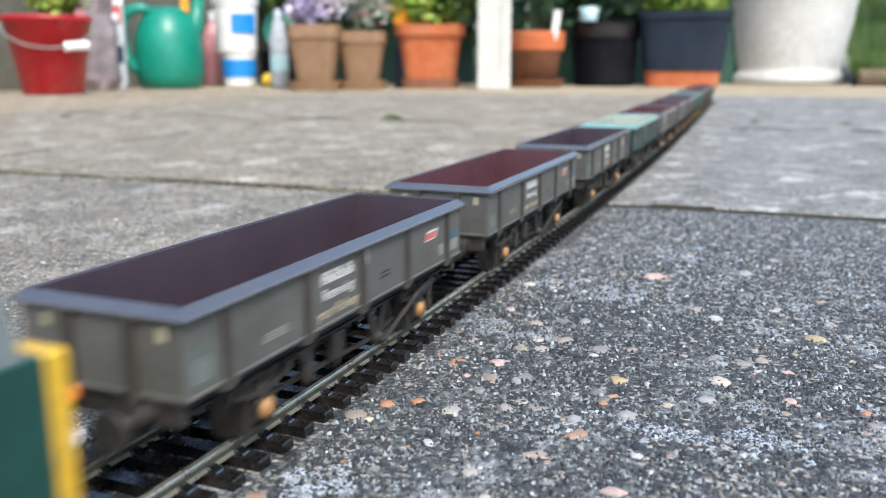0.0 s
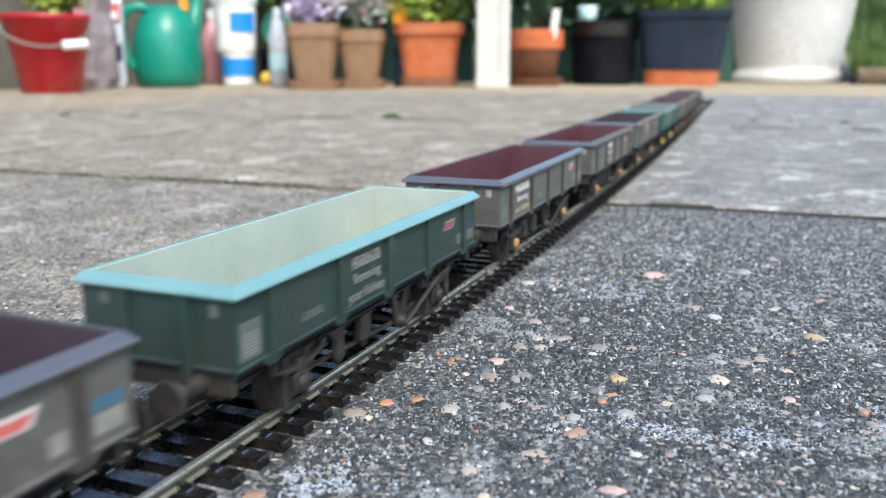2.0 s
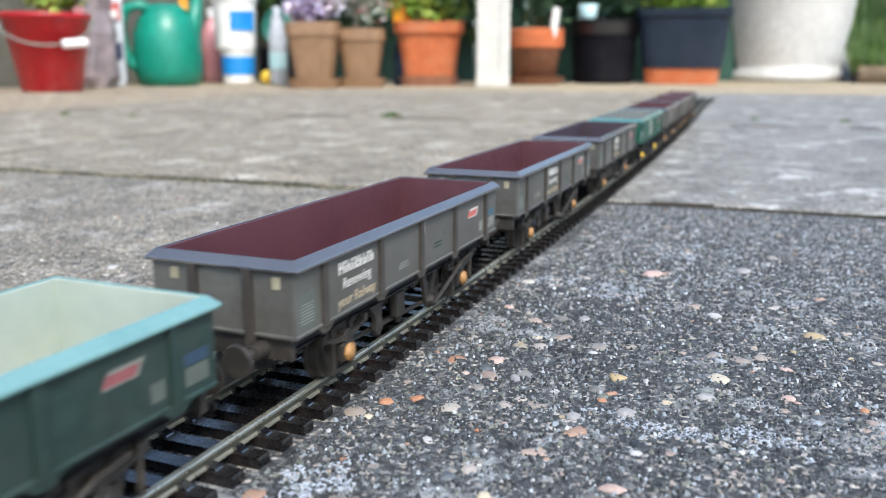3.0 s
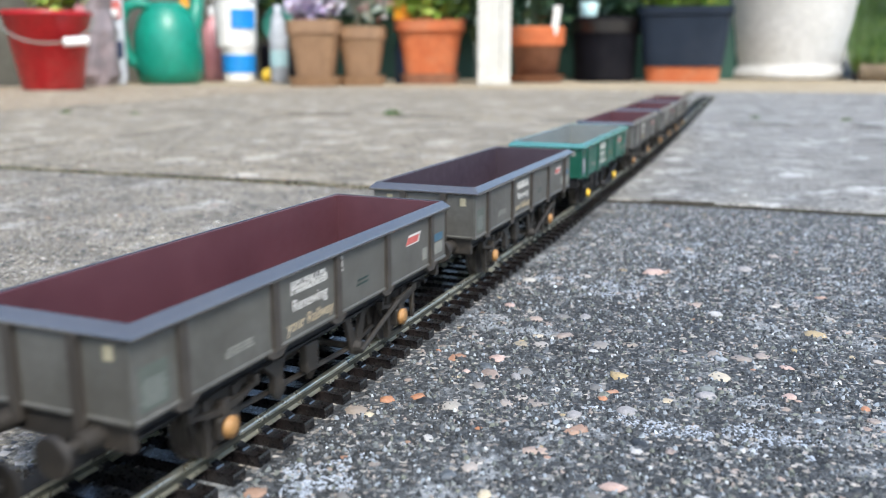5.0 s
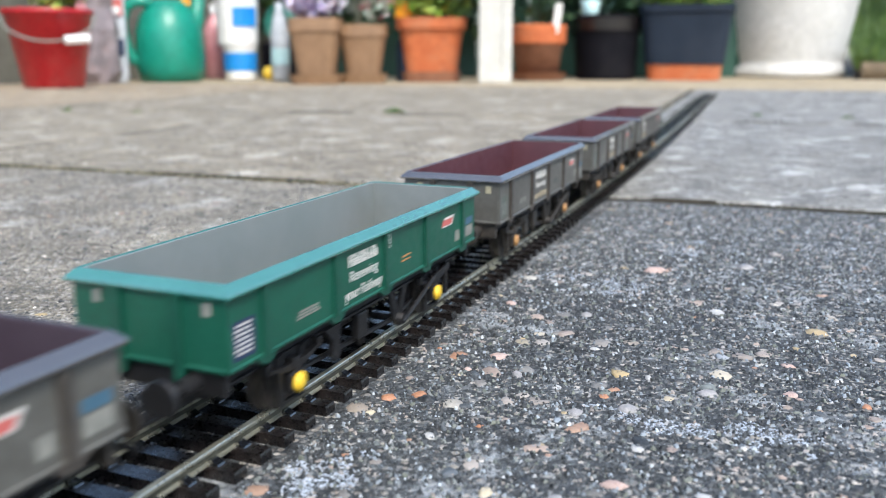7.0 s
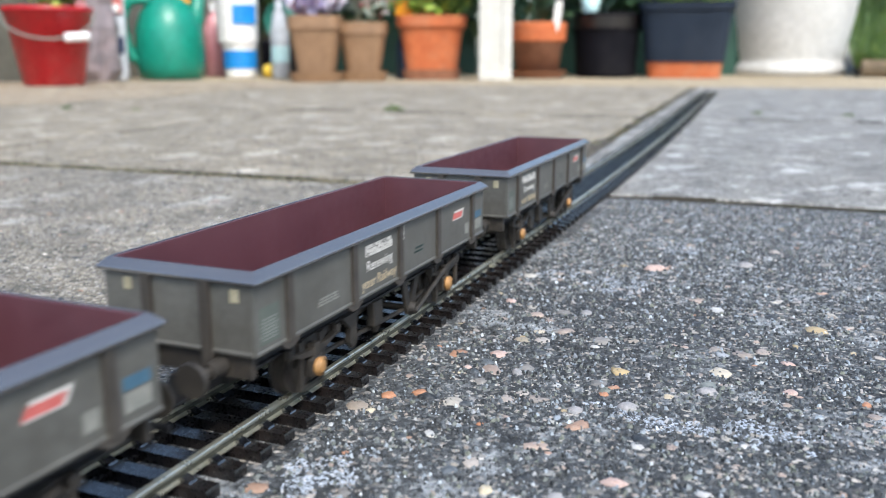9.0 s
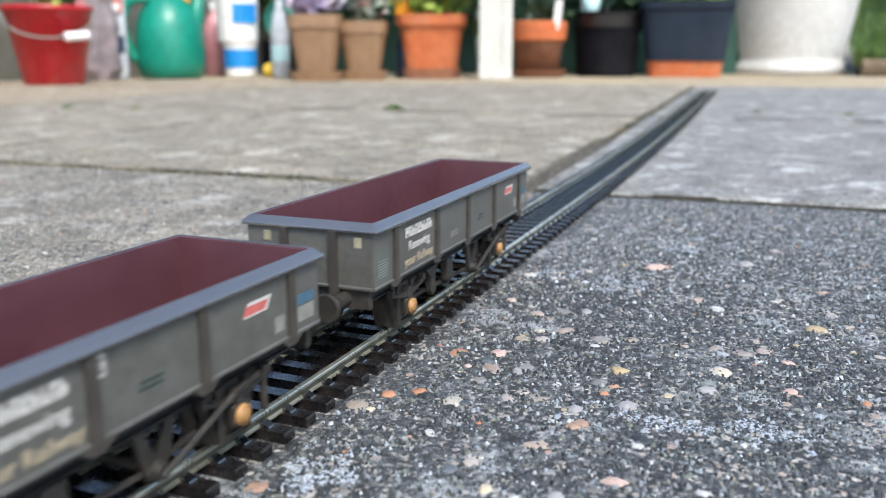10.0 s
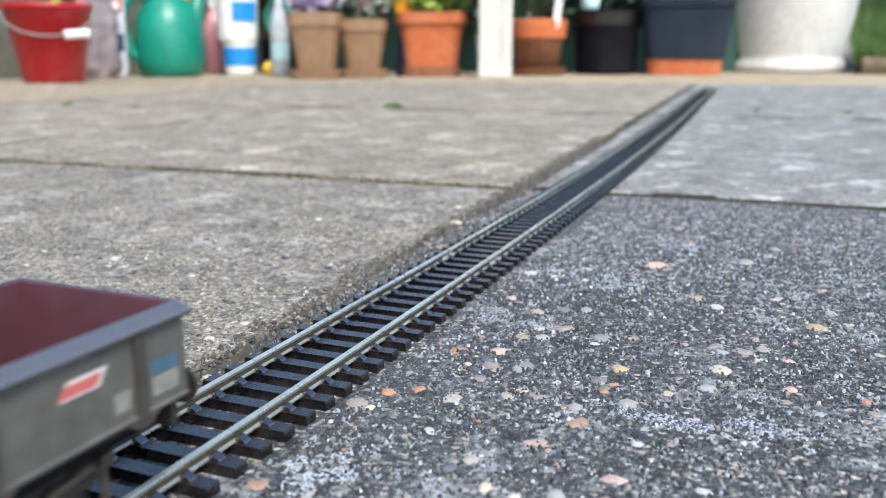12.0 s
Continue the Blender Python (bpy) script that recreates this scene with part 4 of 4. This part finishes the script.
# red bucket
o = thing("bucket", -1.612, 1.592, "red plastic bucket with wire handle and white grip", "bucket", turn=45)
part("shell", turned([(0.066, 0.0), (0.07, 0.004), (0.098, 0.172), (0.104, 0.174), (0.104, 0.186), (0.098, 0.186), (0.094, 0.176), (0.066, 0.008), (0.001, 0.006)]), RED_PL, o, smooth=True)
bm = bmesh.new()
arc = [(0.105 * math.cos(a), -0.08 * math.sin(a) - 0.02, 0.172 - 0.062 * math.sin(a)) for a in (math.pi * k / 18 for k in range(19))]
tube(bm, arc, 0.0028, 6)
hd = part("handle", bm, GREY_INK, o, "thin wire handle")
bm = bmesh.new()
rod(bm, (0.035, -0.1, 0.113), (0.088, -0.085, 0.117), 0.0105, 14)
part("grip", bm, WHITE_PL, hd, "white plastic grip")

o = thing("plant_pot", -1.86, 1.86, "faded terracotta pot behind a red bucket", "plant pot", "terracotta pots")
part("pot", turned([(0.06, 0), (0.08, 0.15), (0.088, 0.152), (0.09, 0.2), (0.082, 0.2), (0.078, 0.17), (0.001, 0.165)]), TERRA, o, smooth=False)
plant(None, -1.86, 1.87, 0.19, (0.11, 0.08, 0.08), 0.045, 260, LEAF_LIGHT, "bright green leafy plant in a terracotta pot", 46)

# crumpled sack
o = tagged(new("plastic_sack"), "crumpled grey plastic sack with faded red print", "sack")
o.matrix_basis = pose(-1.765, 1.9, 0)
bm = bmesh.new()
lathe(bm, [(0.042, 0), (0.055, 0.03), (0.05, 0.09), (0.054, 0.15), (0.043, 0.21), (0.05, 0.26), (0.03, 0.29), (0.001, 0.292)], 28, wob=0.14)
for v in bm.verts:
    v.co += Vector((noise.noise(v.co * 30), noise.noise(v.co * 30 + Vector((5, 0, 0))), 0)) * 0.014
part("bag", bm, GREY_BAG, o)
bm = bmesh.new()
box(bm, (0.012, -0.062, 0.19), (0.035, 0.004, 0.06), 0.001)
part("print", bm, PINK_PL, o, "faded red printed patch")

# printed packet
o = tagged(new("feed_packet"), "white paper packet with orange, red and blue print", "packet")
o.matrix_basis = pose(-1.782, 1.985, 0, -4, 0, 40)
bm = bmesh.new()
squared(bm, [(0.03, 0.022, 0), (0.034, 0.025, 0.02), (0.035, 0.022, 0.15), (0.034, 0.008, 0.25), (0.034, 0.003, 0.262)])
part("wrapper", bm, CLEAR_PL, o)
for z, h, x, w, m in ((0.215, 0.05, 0.0, 0.056, RED_INK), (0.205, 0.022, 0.004, 0.03, WHITE_PL), (0.15, 0.045, -0.006, 0.03, ORANGE_PL), (0.1, 0.05, 0.014, 0.026, NAVY_INK)):
    bm = bmesh.new()
    box(bm, (x, -0.0262 + 0.07 * max(0, z - 0.15) - (0.0015 if m is WHITE_PL else 0), z), (w, 0.004, h), 0.001)
    part("print", bm, m, o, "printed patch")

# watering can
o = thing("watering_can", -1.695, 2.12, "sea-green plastic watering can with moulded handle and spout", "watering can", turn=39)
part("tank", turned([(0.08, 0), (0.09, 0.006), (0.1, 0.04), (0.102, 0.09), (0.098, 0.15), (0.082, 0.195), (0.06, 0.225), (0.045, 0.24), (0.04, 0.24), (0.04, 0.22), (0.001, 0.218)]), CAN_PL, o, smooth=True)
bm = bmesh.new()
arc = [(-0.03, -0.03, 0.218), (-0.07, -0.03, 0.236), (-0.105, -0.03, 0.228), (-0.124, -0.03, 0.196), (-0.127, -0.03, 0.15), (-0.12, -0.03, 0.1), (-0.105, -0.03, 0.066), (-0.08, -0.03, 0.05)]
tube(bm, arc, 0.0155, 12)
part("handle", bm, CAN_PL, o, smooth=True)
bm = bmesh.new()
rod(bm, (0.062, 0, 0.07), (0.098, 0, 0.28), 0.03, 16, 0.016)
rod(bm, (0.098, 0, 0.278), (0.106, 0, 0.33), 0.018, 16, 0.045)
part("spout", bm, CAN_PL, o, smooth=True)
bm = bmesh.new()
box(bm, (0.055, 0.02, 0.25), (0.026, 0.03, 0.05), 0.006)
part("cap", bm, ORANGE_PL, o, "orange cap")

# bottles and tubs
o = thing("bottle", -1.79, 2.47, "tall pink plastic bottle", "bottle")
part("flask", turned([(0.034, 0), (0.038, 0.006), (0.038, 0.17), (0.02, 0.21), (0.014, 0.215), (0.014, 0.24), (0.001, 0.24)], 28), PINK_PL, o, smooth=True)
part("screw_cap", turned([(0.017, 0.22), (0.017, 0.25), (0.001, 0.25)], 20), WHITE_PL, o)
o = thing("plastic_tub", -1.62, 2.37, "small white tub with bright blue label", "tub")
part("pail", turned([(0.045, 0), (0.05, 0.006), (0.054, 0.1), (0.057, 0.1), (0.057, 0.108), (0.001, 0.109)], 32), WHITE_PL, o)
part("label_band", turned([(0.0535, 0.03), (0.0553, 0.088), (0.054, 0.088)], 32), BLUE_PL, o, "blue label band")
o = tagged(new("plastic_tub"), "large white tub with blue square label on another tub", "tub")
o.matrix_basis = pose(-1.625, 2.37, 0.11)
part("pail", turned([(0.06, 0), (0.064, 0.004), (0.07, 0.15), (0.075, 0.152), (0.075, 0.17), (0.001, 0.172)], 32), WHITE_PL, o)
bm = bmesh.new()
rings(bm, [[(r * math.cos(-1.15 + 0.2 * k), r * math.sin(-1.15 + 0.2 * k), z) for k in list(range(7))] for r, z in ((0.0685, 0.06), (0.0708, 0.06), (0.072, 0.12), (0.0695, 0.12))], close=True)
part("label_patch", bm, BLUE_PL, o, "blue square label")
o = thing("crate", -1.54, 2.5, "low black plastic crate", "crate")
bm = bmesh.new()
box(bm, (0, 0, 0.06), (0.11, 0.1, 0.12), 0.006)
for k in range(4):
    box(bm, (0, -0.051, 0.025 + 0.024 * k), (0.1, 0.004, 0.008))
part("shell", bm, BLACK_PL, o)
o = tagged(new("hose_reel"), "coiled dark green garden hose on a black crate", "hose")
o.matrix_basis = pose(-1.53, 2.48, 0.122, 90)
bm = bmesh.new()
for r, z in ((0.046, 0.0), (0.056, 0.004), (0.05, 0.014), (0.038, 0.008)):
    pts = [(r * math.cos(a), 0.062 + r * math.sin(a), z) for a in (2 * math.pi * k / 26 for k in range(27))]
    tube(bm, pts, 0.0065, 7)
part("coil", bm, REEL_PL, o, smooth=True)
bm = bmesh.new()
rod(bm, (0, 0.062, -0.008), (0, 0.062, 0.01), 0.036, 24)
part("drum", bm, REEL_PL, o)
o = thing("ball", -1.50, 2.36, "small yellow plastic ball", "ball")
bm = bmesh.new()
bmesh.ops.create_uvsphere(bm, u_segments=20, v_segments=12, radius=0.023, matrix=Matrix.Translation((0, 0, 0.0225)))
part("shell", bm, YELLOW, o, smooth=True)
o = thing("bottle", -1.43, 2.32, "cloudy clear plastic bottle with pale label", "bottle")
part("flask", turned([(0.024, 0), (0.029, 0.008), (0.027, 0.07), (0.029, 0.14), (0.018, 0.2), (0.011, 0.215), (0.011, 0.24), (0.001, 0.24)], 28), CLEAR_PL, o, smooth=True)
part("label_band", turned([(0.0287, 0.05), (0.0285, 0.1), (0.027, 0.1)], 28), AQUA_PL, o, "pale label")

# mocha pots
for x, y, w, h in ((-1.19, 2.14, 0.075, 0.18), (-1.10, 2.255, 0.07, 0.165)):
    o = thing("plant_pot", x, y, "square mocha plastic plant pot standing in a saucer", "plant pot", "mocha pots", 23)
    bm = bmesh.new()
    squared(bm, [(w * 0.68, w * 0.68, 0.018), (w * 0.93, w * 0.93, h * 0.78), (w, w, h * 0.8), (w, w, h), (w * 0.94, w * 0.94, h), (w * 0.9, w * 0.9, h * 0.85)])
    part("pot", bm, MOCHA, o)
    bm = bmesh.new()
    squared(bm, [(w * 0.9, w * 0.9, 0.0), (w * 1.0, w * 1.0, 0.026), (w * 0.97, w * 0.97, 0.026), (w * 0.9, w * 0.9, 0.006)])
    part("saucer", bm, MOCHA, o)
plant(None, -1.21, 2.14, 0.17, (0.075, 0.06, 0.05), 0.03, 260, PETAL_V, "violet and white bedding flowers in a mocha pot", 31)
plant(None, -1.19, 2.17, 0.2, (0.12, 0.06, 0.07), 0.03, 420, PETAL_W, "pale bedding flowers in a mocha pot", 32)
plant(None, -1.085, 2.26, 0.16, (0.065, 0.05, 0.07), 0.028, 170, SAGE, "pale sage-green bedding plant in a mocha pot", 33)
plant(None, -1.07, 2.27, 0.18, (0.06, 0.05, 0.08), 0.022, 110, PETAL_P, "dusty pink flowers in a mocha pot", 34)
o = thing("spray_bottle", -1.045, 2.43, "slate-grey spray bottle with orange trigger head", "spray bottle")
part("flask", turned([(0.03, 0), (0.032, 0.006), (0.031, 0.1), (0.014, 0.15), (0.012, 0.16), (0.001, 0.16)], 24), SLATE_PL, o, smooth=True)
bm = bmesh.new()
box(bm, (-0.012, 0, 0.2), (0.042, 0.024, 0.08), 0.008)
box(bm, (0.016, 0, 0.185), (0.008, 0.012, 0.05), 0.002)
part("trigger_head", bm, ORANGE_PL, o, "orange trigger head")

# terracotta pots
o = thing("plant_pot", -0.985, 2.49, "square terracotta pot with thick rim", "plant pot", "terracotta pots", 22)
bm = bmesh.new()
squared(bm, [(0.078, 0.078, 0), (0.098, 0.098, 0.155), (0.108, 0.108, 0.158), (0.11, 0.11, 0.19), (0.1, 0.1, 0.19), (0.094, 0.094, 0.165)])
part("pot", bm, TERRA, o)
bm = bmesh.new()
squared(bm, [(0.088, 0.088, 0), (0.093, 0.093, 0.03), (0.086, 0.086, 0.03), (0.08, 0.08, 0.02)])
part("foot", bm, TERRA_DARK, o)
plant(None, -1.01, 2.49, 0.18, (0.12, 0.09, 0.085), 0.05, 420, LEAF_LIGHT, "bushy yellow-green plant in a terracotta pot", 41)
plant(None, -0.93, 2.5, 0.18, (0.07, 0.07, 0.085), 0.045, 240, LEAF, "leafy green plant in a terracotta pot", 42)
o = thing("plant_pot", -0.714, 2.74, "round terracotta pot on a saucer, darker below the rim", "plant pot", "terracotta pots")
# body and saucer in the darker terracotta, collar in the brighter one
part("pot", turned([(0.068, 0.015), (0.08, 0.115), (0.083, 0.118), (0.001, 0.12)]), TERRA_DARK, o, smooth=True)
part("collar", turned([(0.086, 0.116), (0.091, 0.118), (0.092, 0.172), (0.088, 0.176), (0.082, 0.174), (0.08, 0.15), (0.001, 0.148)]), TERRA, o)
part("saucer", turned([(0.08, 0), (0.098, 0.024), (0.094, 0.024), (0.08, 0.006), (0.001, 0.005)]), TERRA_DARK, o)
plant(None, -0.72, 2.75, 0.15, (0.05, 0.05, 0.13), 0.03, 120, LEAF_DARK, "sparse woody plant in a terracotta pot", 43)
o = tagged(new("plant_label"), "white plastic plant label stuck in a pot", "plant label")
o.matrix_basis = pose(-0.645, 2.69, 0.13, 8, 6, 20)
bm = bmesh.new()
prism(bm, [(-0.011, 0.11), (0.011, 0.11), (0.011, 0.03), (0, 0.0), (-0.011, 0.03)], "y", -0.001, 0.001)
part("tag", bm, WHITE_PL, o)

# white post
o = thing("porch_post", -0.74, 2.40, "white painted square timber post with grooved faces", "post", turn=18)
bm = bmesh.new()
g, w = 0.004, 0.047
out = [(-w, -w), (-0.02, -w), (-0.016, -w + g), (0.016, -w + g), (0.02, -w), (w, -w), (w, -0.02), (w - g, -0.016), (w - g, 0.016), (w, 0.02), (w, w), (-w, w)]
rings(bm, [[(x, y, 0.0) for x, y in out], [(x, y, 2.3) for x, y in out]], cap=True)
part("shaft", bm, WHITE_PAINT, o)
bm = bmesh.new()
box(bm, (0, 0, 0.012), (0.096, 0.096, 0.024), 0.003)
part("foot", bm, WHITE_PAINT, o)

# black pot, slate planter, white pot
o = thing("plant_pot", -0.53, 2.93, "large black plastic plant pot with grey rim band", "plant pot")
part("pot", turned([(0.095, 0), (0.1, 0.008), (0.108, 0.15), (0.112, 0.152), (0.116, 0.208), (0.11, 0.21), (0.104, 0.195), (0.001, 0.19)]), BLACK_PL, o, smooth=False)
part("rim_band", turned([(0.1135, 0.16), (0.1165, 0.2), (0.112, 0.2)]), SLEEPER, o)
o = tagged(new("cup"), "pale aqua plastic cup standing in a black pot", "cup")
o.matrix_basis = pose(-0.585, 2.92, 0.19)
part("beaker", turned([(0.024, 0), (0.032, 0.07), (0.03, 0.07), (0.022, 0.004), (0.001, 0.004)], 24), AQUA_PL, o, smooth=True)
plant(None, -0.47, 2.95, 0.19, (0.08, 0.07, 0.07), 0.04, 200, LEAF_DARK, "dark leafy plant in a black pot", 44)
o = thing("tray", -0.275, 2.97, "terracotta brick-shaped tray under a planter", "tray", turn=6)
bm = bmesh.new()
squared(bm, [(0.117, 0.08, 0), (0.122, 0.085, 0.05), (0.116, 0.08, 0.05), (0.11, 0.075, 0.04)])
part("slab_tray", bm, TERRA, o)
o = tagged(new("planter"), "slate-blue rectangular plastic planter on a terracotta tray", "planter")
o.matrix_basis = pose(-0.275, 2.97, 0.051, 0, 0, 6)
bm = bmesh.new()
squared(bm, [(0.128, 0.09, 0), (0.145, 0.104, 0.16), (0.138, 0.098, 0.16), (0.135, 0.096, 0.15)])
part("trough", bm, SLATE_PL, o)
bm = bmesh.new()
squared(bm, [(0.147, 0.106, 0.161), (0.152, 0.11, 0.164), (0.153, 0.112, 0.188), (0.146, 0.105, 0.188), (0.14, 0.1, 0.166)])
part("rim", bm, SLATE_PL, o)
plant(None, -0.275, 2.98, 0.22, (0.15, 0.08, 0.06), 0.035, 500, LEAF_LIGHT, "low green plants in a slate-blue planter", 45)
o = thing("plant_pot", 0.02, 3.60, "large white moulded pot with rolled foot and swag relief", "plant pot")
prof = [(0.2, 0), (0.222, 0.004), (0.222, 0.018), (0.218, 0.033), (0.211, 0.042), (0.206, 0.05), (0.21, 0.066), (0.238, 0.24), (0.262, 0.42), (0.275, 0.44), (0.29, 0.45), (0.29, 0.48), (0.27, 0.485), (0.26, 0.46), (0.001, 0.44)]
part("pot", turned(prof, 64), POT_WHITE, o, smooth=True)
for k in range(10):
    bm = bmesh.new()
    a0 = 2 * math.pi * k / 10
    pts = []
    for j in range(9):
        a = a0 + 2 * math.pi / 10 * j / 8
        z = 0.235 - 0.06 * math.sin(math.pi * j / 8)
        r = 0.208 + 0.16 * (z - 0.07) + 0.0025
        pts.append((r * math.cos(a), r * math.sin(a), z))
    tube(bm, pts, 0.0012, 7)
    part("swag", bm, POT_WHITE, o, smooth=True)

# fence, side wall, bank and planting behind
o = tagged(new("fence"), "dark green painted close-board fence behind the pots", "fence", kind="structure")
for k in range(30):
    def board(bm):
        box(bm, (0, 0, 0.3), (0.096, 0.02, 0.6), 0.003)
    if "fence_board" not in MESHES:
        bm = bmesh.new()
        board(bm)
        MESHES["fence_board"] = finish("board", bm, FENCE)
    u = -2.1 + 0.1 * k
    part("board", MESHES["fence_board"], FENCE, o, at=pose(-0.75 + u * 0.93, 3.25 + u * 0.33, -0.012, 0, 0, 19.6))
bm = bmesh.new()
box(bm, (0, 0, 0.32), (0.2, 3.2, 0.68), 0.01)
wl = tagged(new("wall_west", finish("wall_west", bm, BRICKISH)), "grey rendered garden wall with algae stains", "wall", kind="structure")
wl.matrix_basis = pose(-2.18, 1.75, -0.012, 0, 0, -14)
bm = bmesh.new()
for k in range(4):
    leaves(bm, 460, (0.34, 0.1, 0.22), 0.06, 60 + k, 0.2, (-1.95 + 0.46 * k, 2.7 + 0.15 * k, 0.34))
hedge = tagged(new("shrub"), "dark leafy shrubs growing along the fence", "shrub", kind="stuff")
part("foliage", bm, LEAF_DARK, hedge)
bm = bmesh.new()
for k in range(3):
    leaves(bm, 300, (0.22, 0.1, 0.16), 0.05, 80 + k, 0.2, (-1.75 + 0.75 * k, 2.66 + 0.2 * k, 0.4))
leaves(bm, 500, (0.45, 0.2, 0.3), 0.06, 91, 0.2, (0.85, 4.5, 0.5))
part("foliage", bm, LEAF, hedge)

bm = bmesh.new()
cols = [(0.255 + 0.25 * i) for i in range(12)]
rows = [(3.25, -0.01), (3.27, 0.03), (3.6, 0.07), (4.2, 0.16), (5.5, 0.5), (9.0, 1.9)]
vs = [[bm.verts.new((x, y + 0.1 * x, z)) for x in cols] for y, z in rows]
for j in range(len(rows) - 1):
    for i in range(len(cols) - 1):
        bm.faces.new((vs[j][i], vs[j][i + 1], vs[j + 1][i + 1], vs[j + 1][i]))
tagged(new("lawn_bank", finish("lawn_bank", bm, SOIL)), "sloping soil bank under grass beside the patio", "bank", kind="structure")
verts, faces = [], []
rr = random.Random(77)
for _ in range(16000):
    x, t = 0.26 + 1.3 * rr.random() ** 1.4, rr.random() ** 1.4
    y0 = 3.28 + 2.2 * t
    y = y0 + 0.1 * x
    z = next(z0 + (z1 - z0) * (y0 - a0) / (a1 - a0) for (a0, z0), (a1, z1) in zip(rows, rows[1:]) if a0 <= y0 <= a1)
    h, a, w = rr.uniform(0.03, 0.08), rr.uniform(0, 6.28), 0.0035
    dx, dy = math.cos(a), math.sin(a)
    b = len(verts)
    verts += [(x - w * dx, y - w * dy, z - 0.01), (x + w * dx, y + w * dy, z - 0.01), (x + 0.4 * h * dy, y - 0.4 * h * dx, z + h)]
    faces.append((b, b + 1, b + 2))
me = bpy.data.meshes.new("grass")
me.from_pydata(verts, [], faces)
me.materials.append(LEAF)
gr = tagged(new("grass", me), "rough green grass on the bank", "grass", kind="stuff")
bm = bmesh.new()
rod(bm, (0.275, 3.265, 0.025), (1.6, 3.4, 0.025), 0.032, 14)
tagged(new("log_edging", finish("log_edging", bm, LOG)), "weathered round log edging the grass bank", "edging", kind="structure")


# ---- movement of the train ----
def train_at(t):
    """Where the first wagon's rear end stands, in millimetres along the track."""
    pts = [(0, 217.5), (0.4, 126), (0.8, 33), (1.2, -50), (1.6, -128.5), (2.0, -194.5), (2.4, -251), (2.8, -297.2), (3.2, -336.5),
           (4.0, -410), (4.8, -484), (5.1, -512), (5.5, -553), (6.0, -614.7), (6.5, -685.5), (6.9, -748.6), (7.2, -794.5), (8.0, -912),
           (8.8, -1018), (9.0, -1040), (9.5, -1090.3), (10.2, -1154.5), (10.5, -1182.2), (11.0, -1228.9), (11.6, -1280.6), (12.0, -1317.7)]
    k = max(i for i in range(len(pts) - 1) if pts[i][0] <= t + 1e-9)
    (t0, a), (t1, b) = pts[k], pts[k + 1]
    def slope(i):
        i0, i1 = max(i - 1, 0), min(i + 1, len(pts) - 1)
        return (pts[i1][1] - pts[i0][1]) / (pts[i1][0] - pts[i0][0])
    h = t1 - t0
    u = (t - t0) / h
    return (2 * u ** 3 - 3 * u * u + 1) * a + (u ** 3 - 2 * u * u + u) * h * slope(k) + (3 * u * u - 2 * u ** 3) * b + (u ** 3 - u * u) * h * slope(k + 1)


def motions():
    times = [0.2 * i for i in range(61)]
    for k, w in enumerate(WAGONS):
        walk(w, [(t, on_track((train_at(t) + 141.76 * k - 59.8) * MM)) for t in times])
    walk(loco, [(t, on_track((train_at(t) - 115.8 - 18.8 - 112) * MM)) for t in times])
    start, last, turns = train_at(0), 0, [(0.0, 0.0)]
    for f in range(1, 361):
        nxt = train_at(min((f + 1) / 30, 12.0))
        if f == 360 or abs(nxt - start) - abs(turns[-1][1]) > 8.6:
            turns.append((f / 30, train_at(f / 30) - start))
    for sets in WHEELSETS:
        for y, ws in sets:
            walk(ws, [(t, pose(0, y, 10.9 * MM, math.degrees(-d / 6.3))) for t, d in turns])


motions()
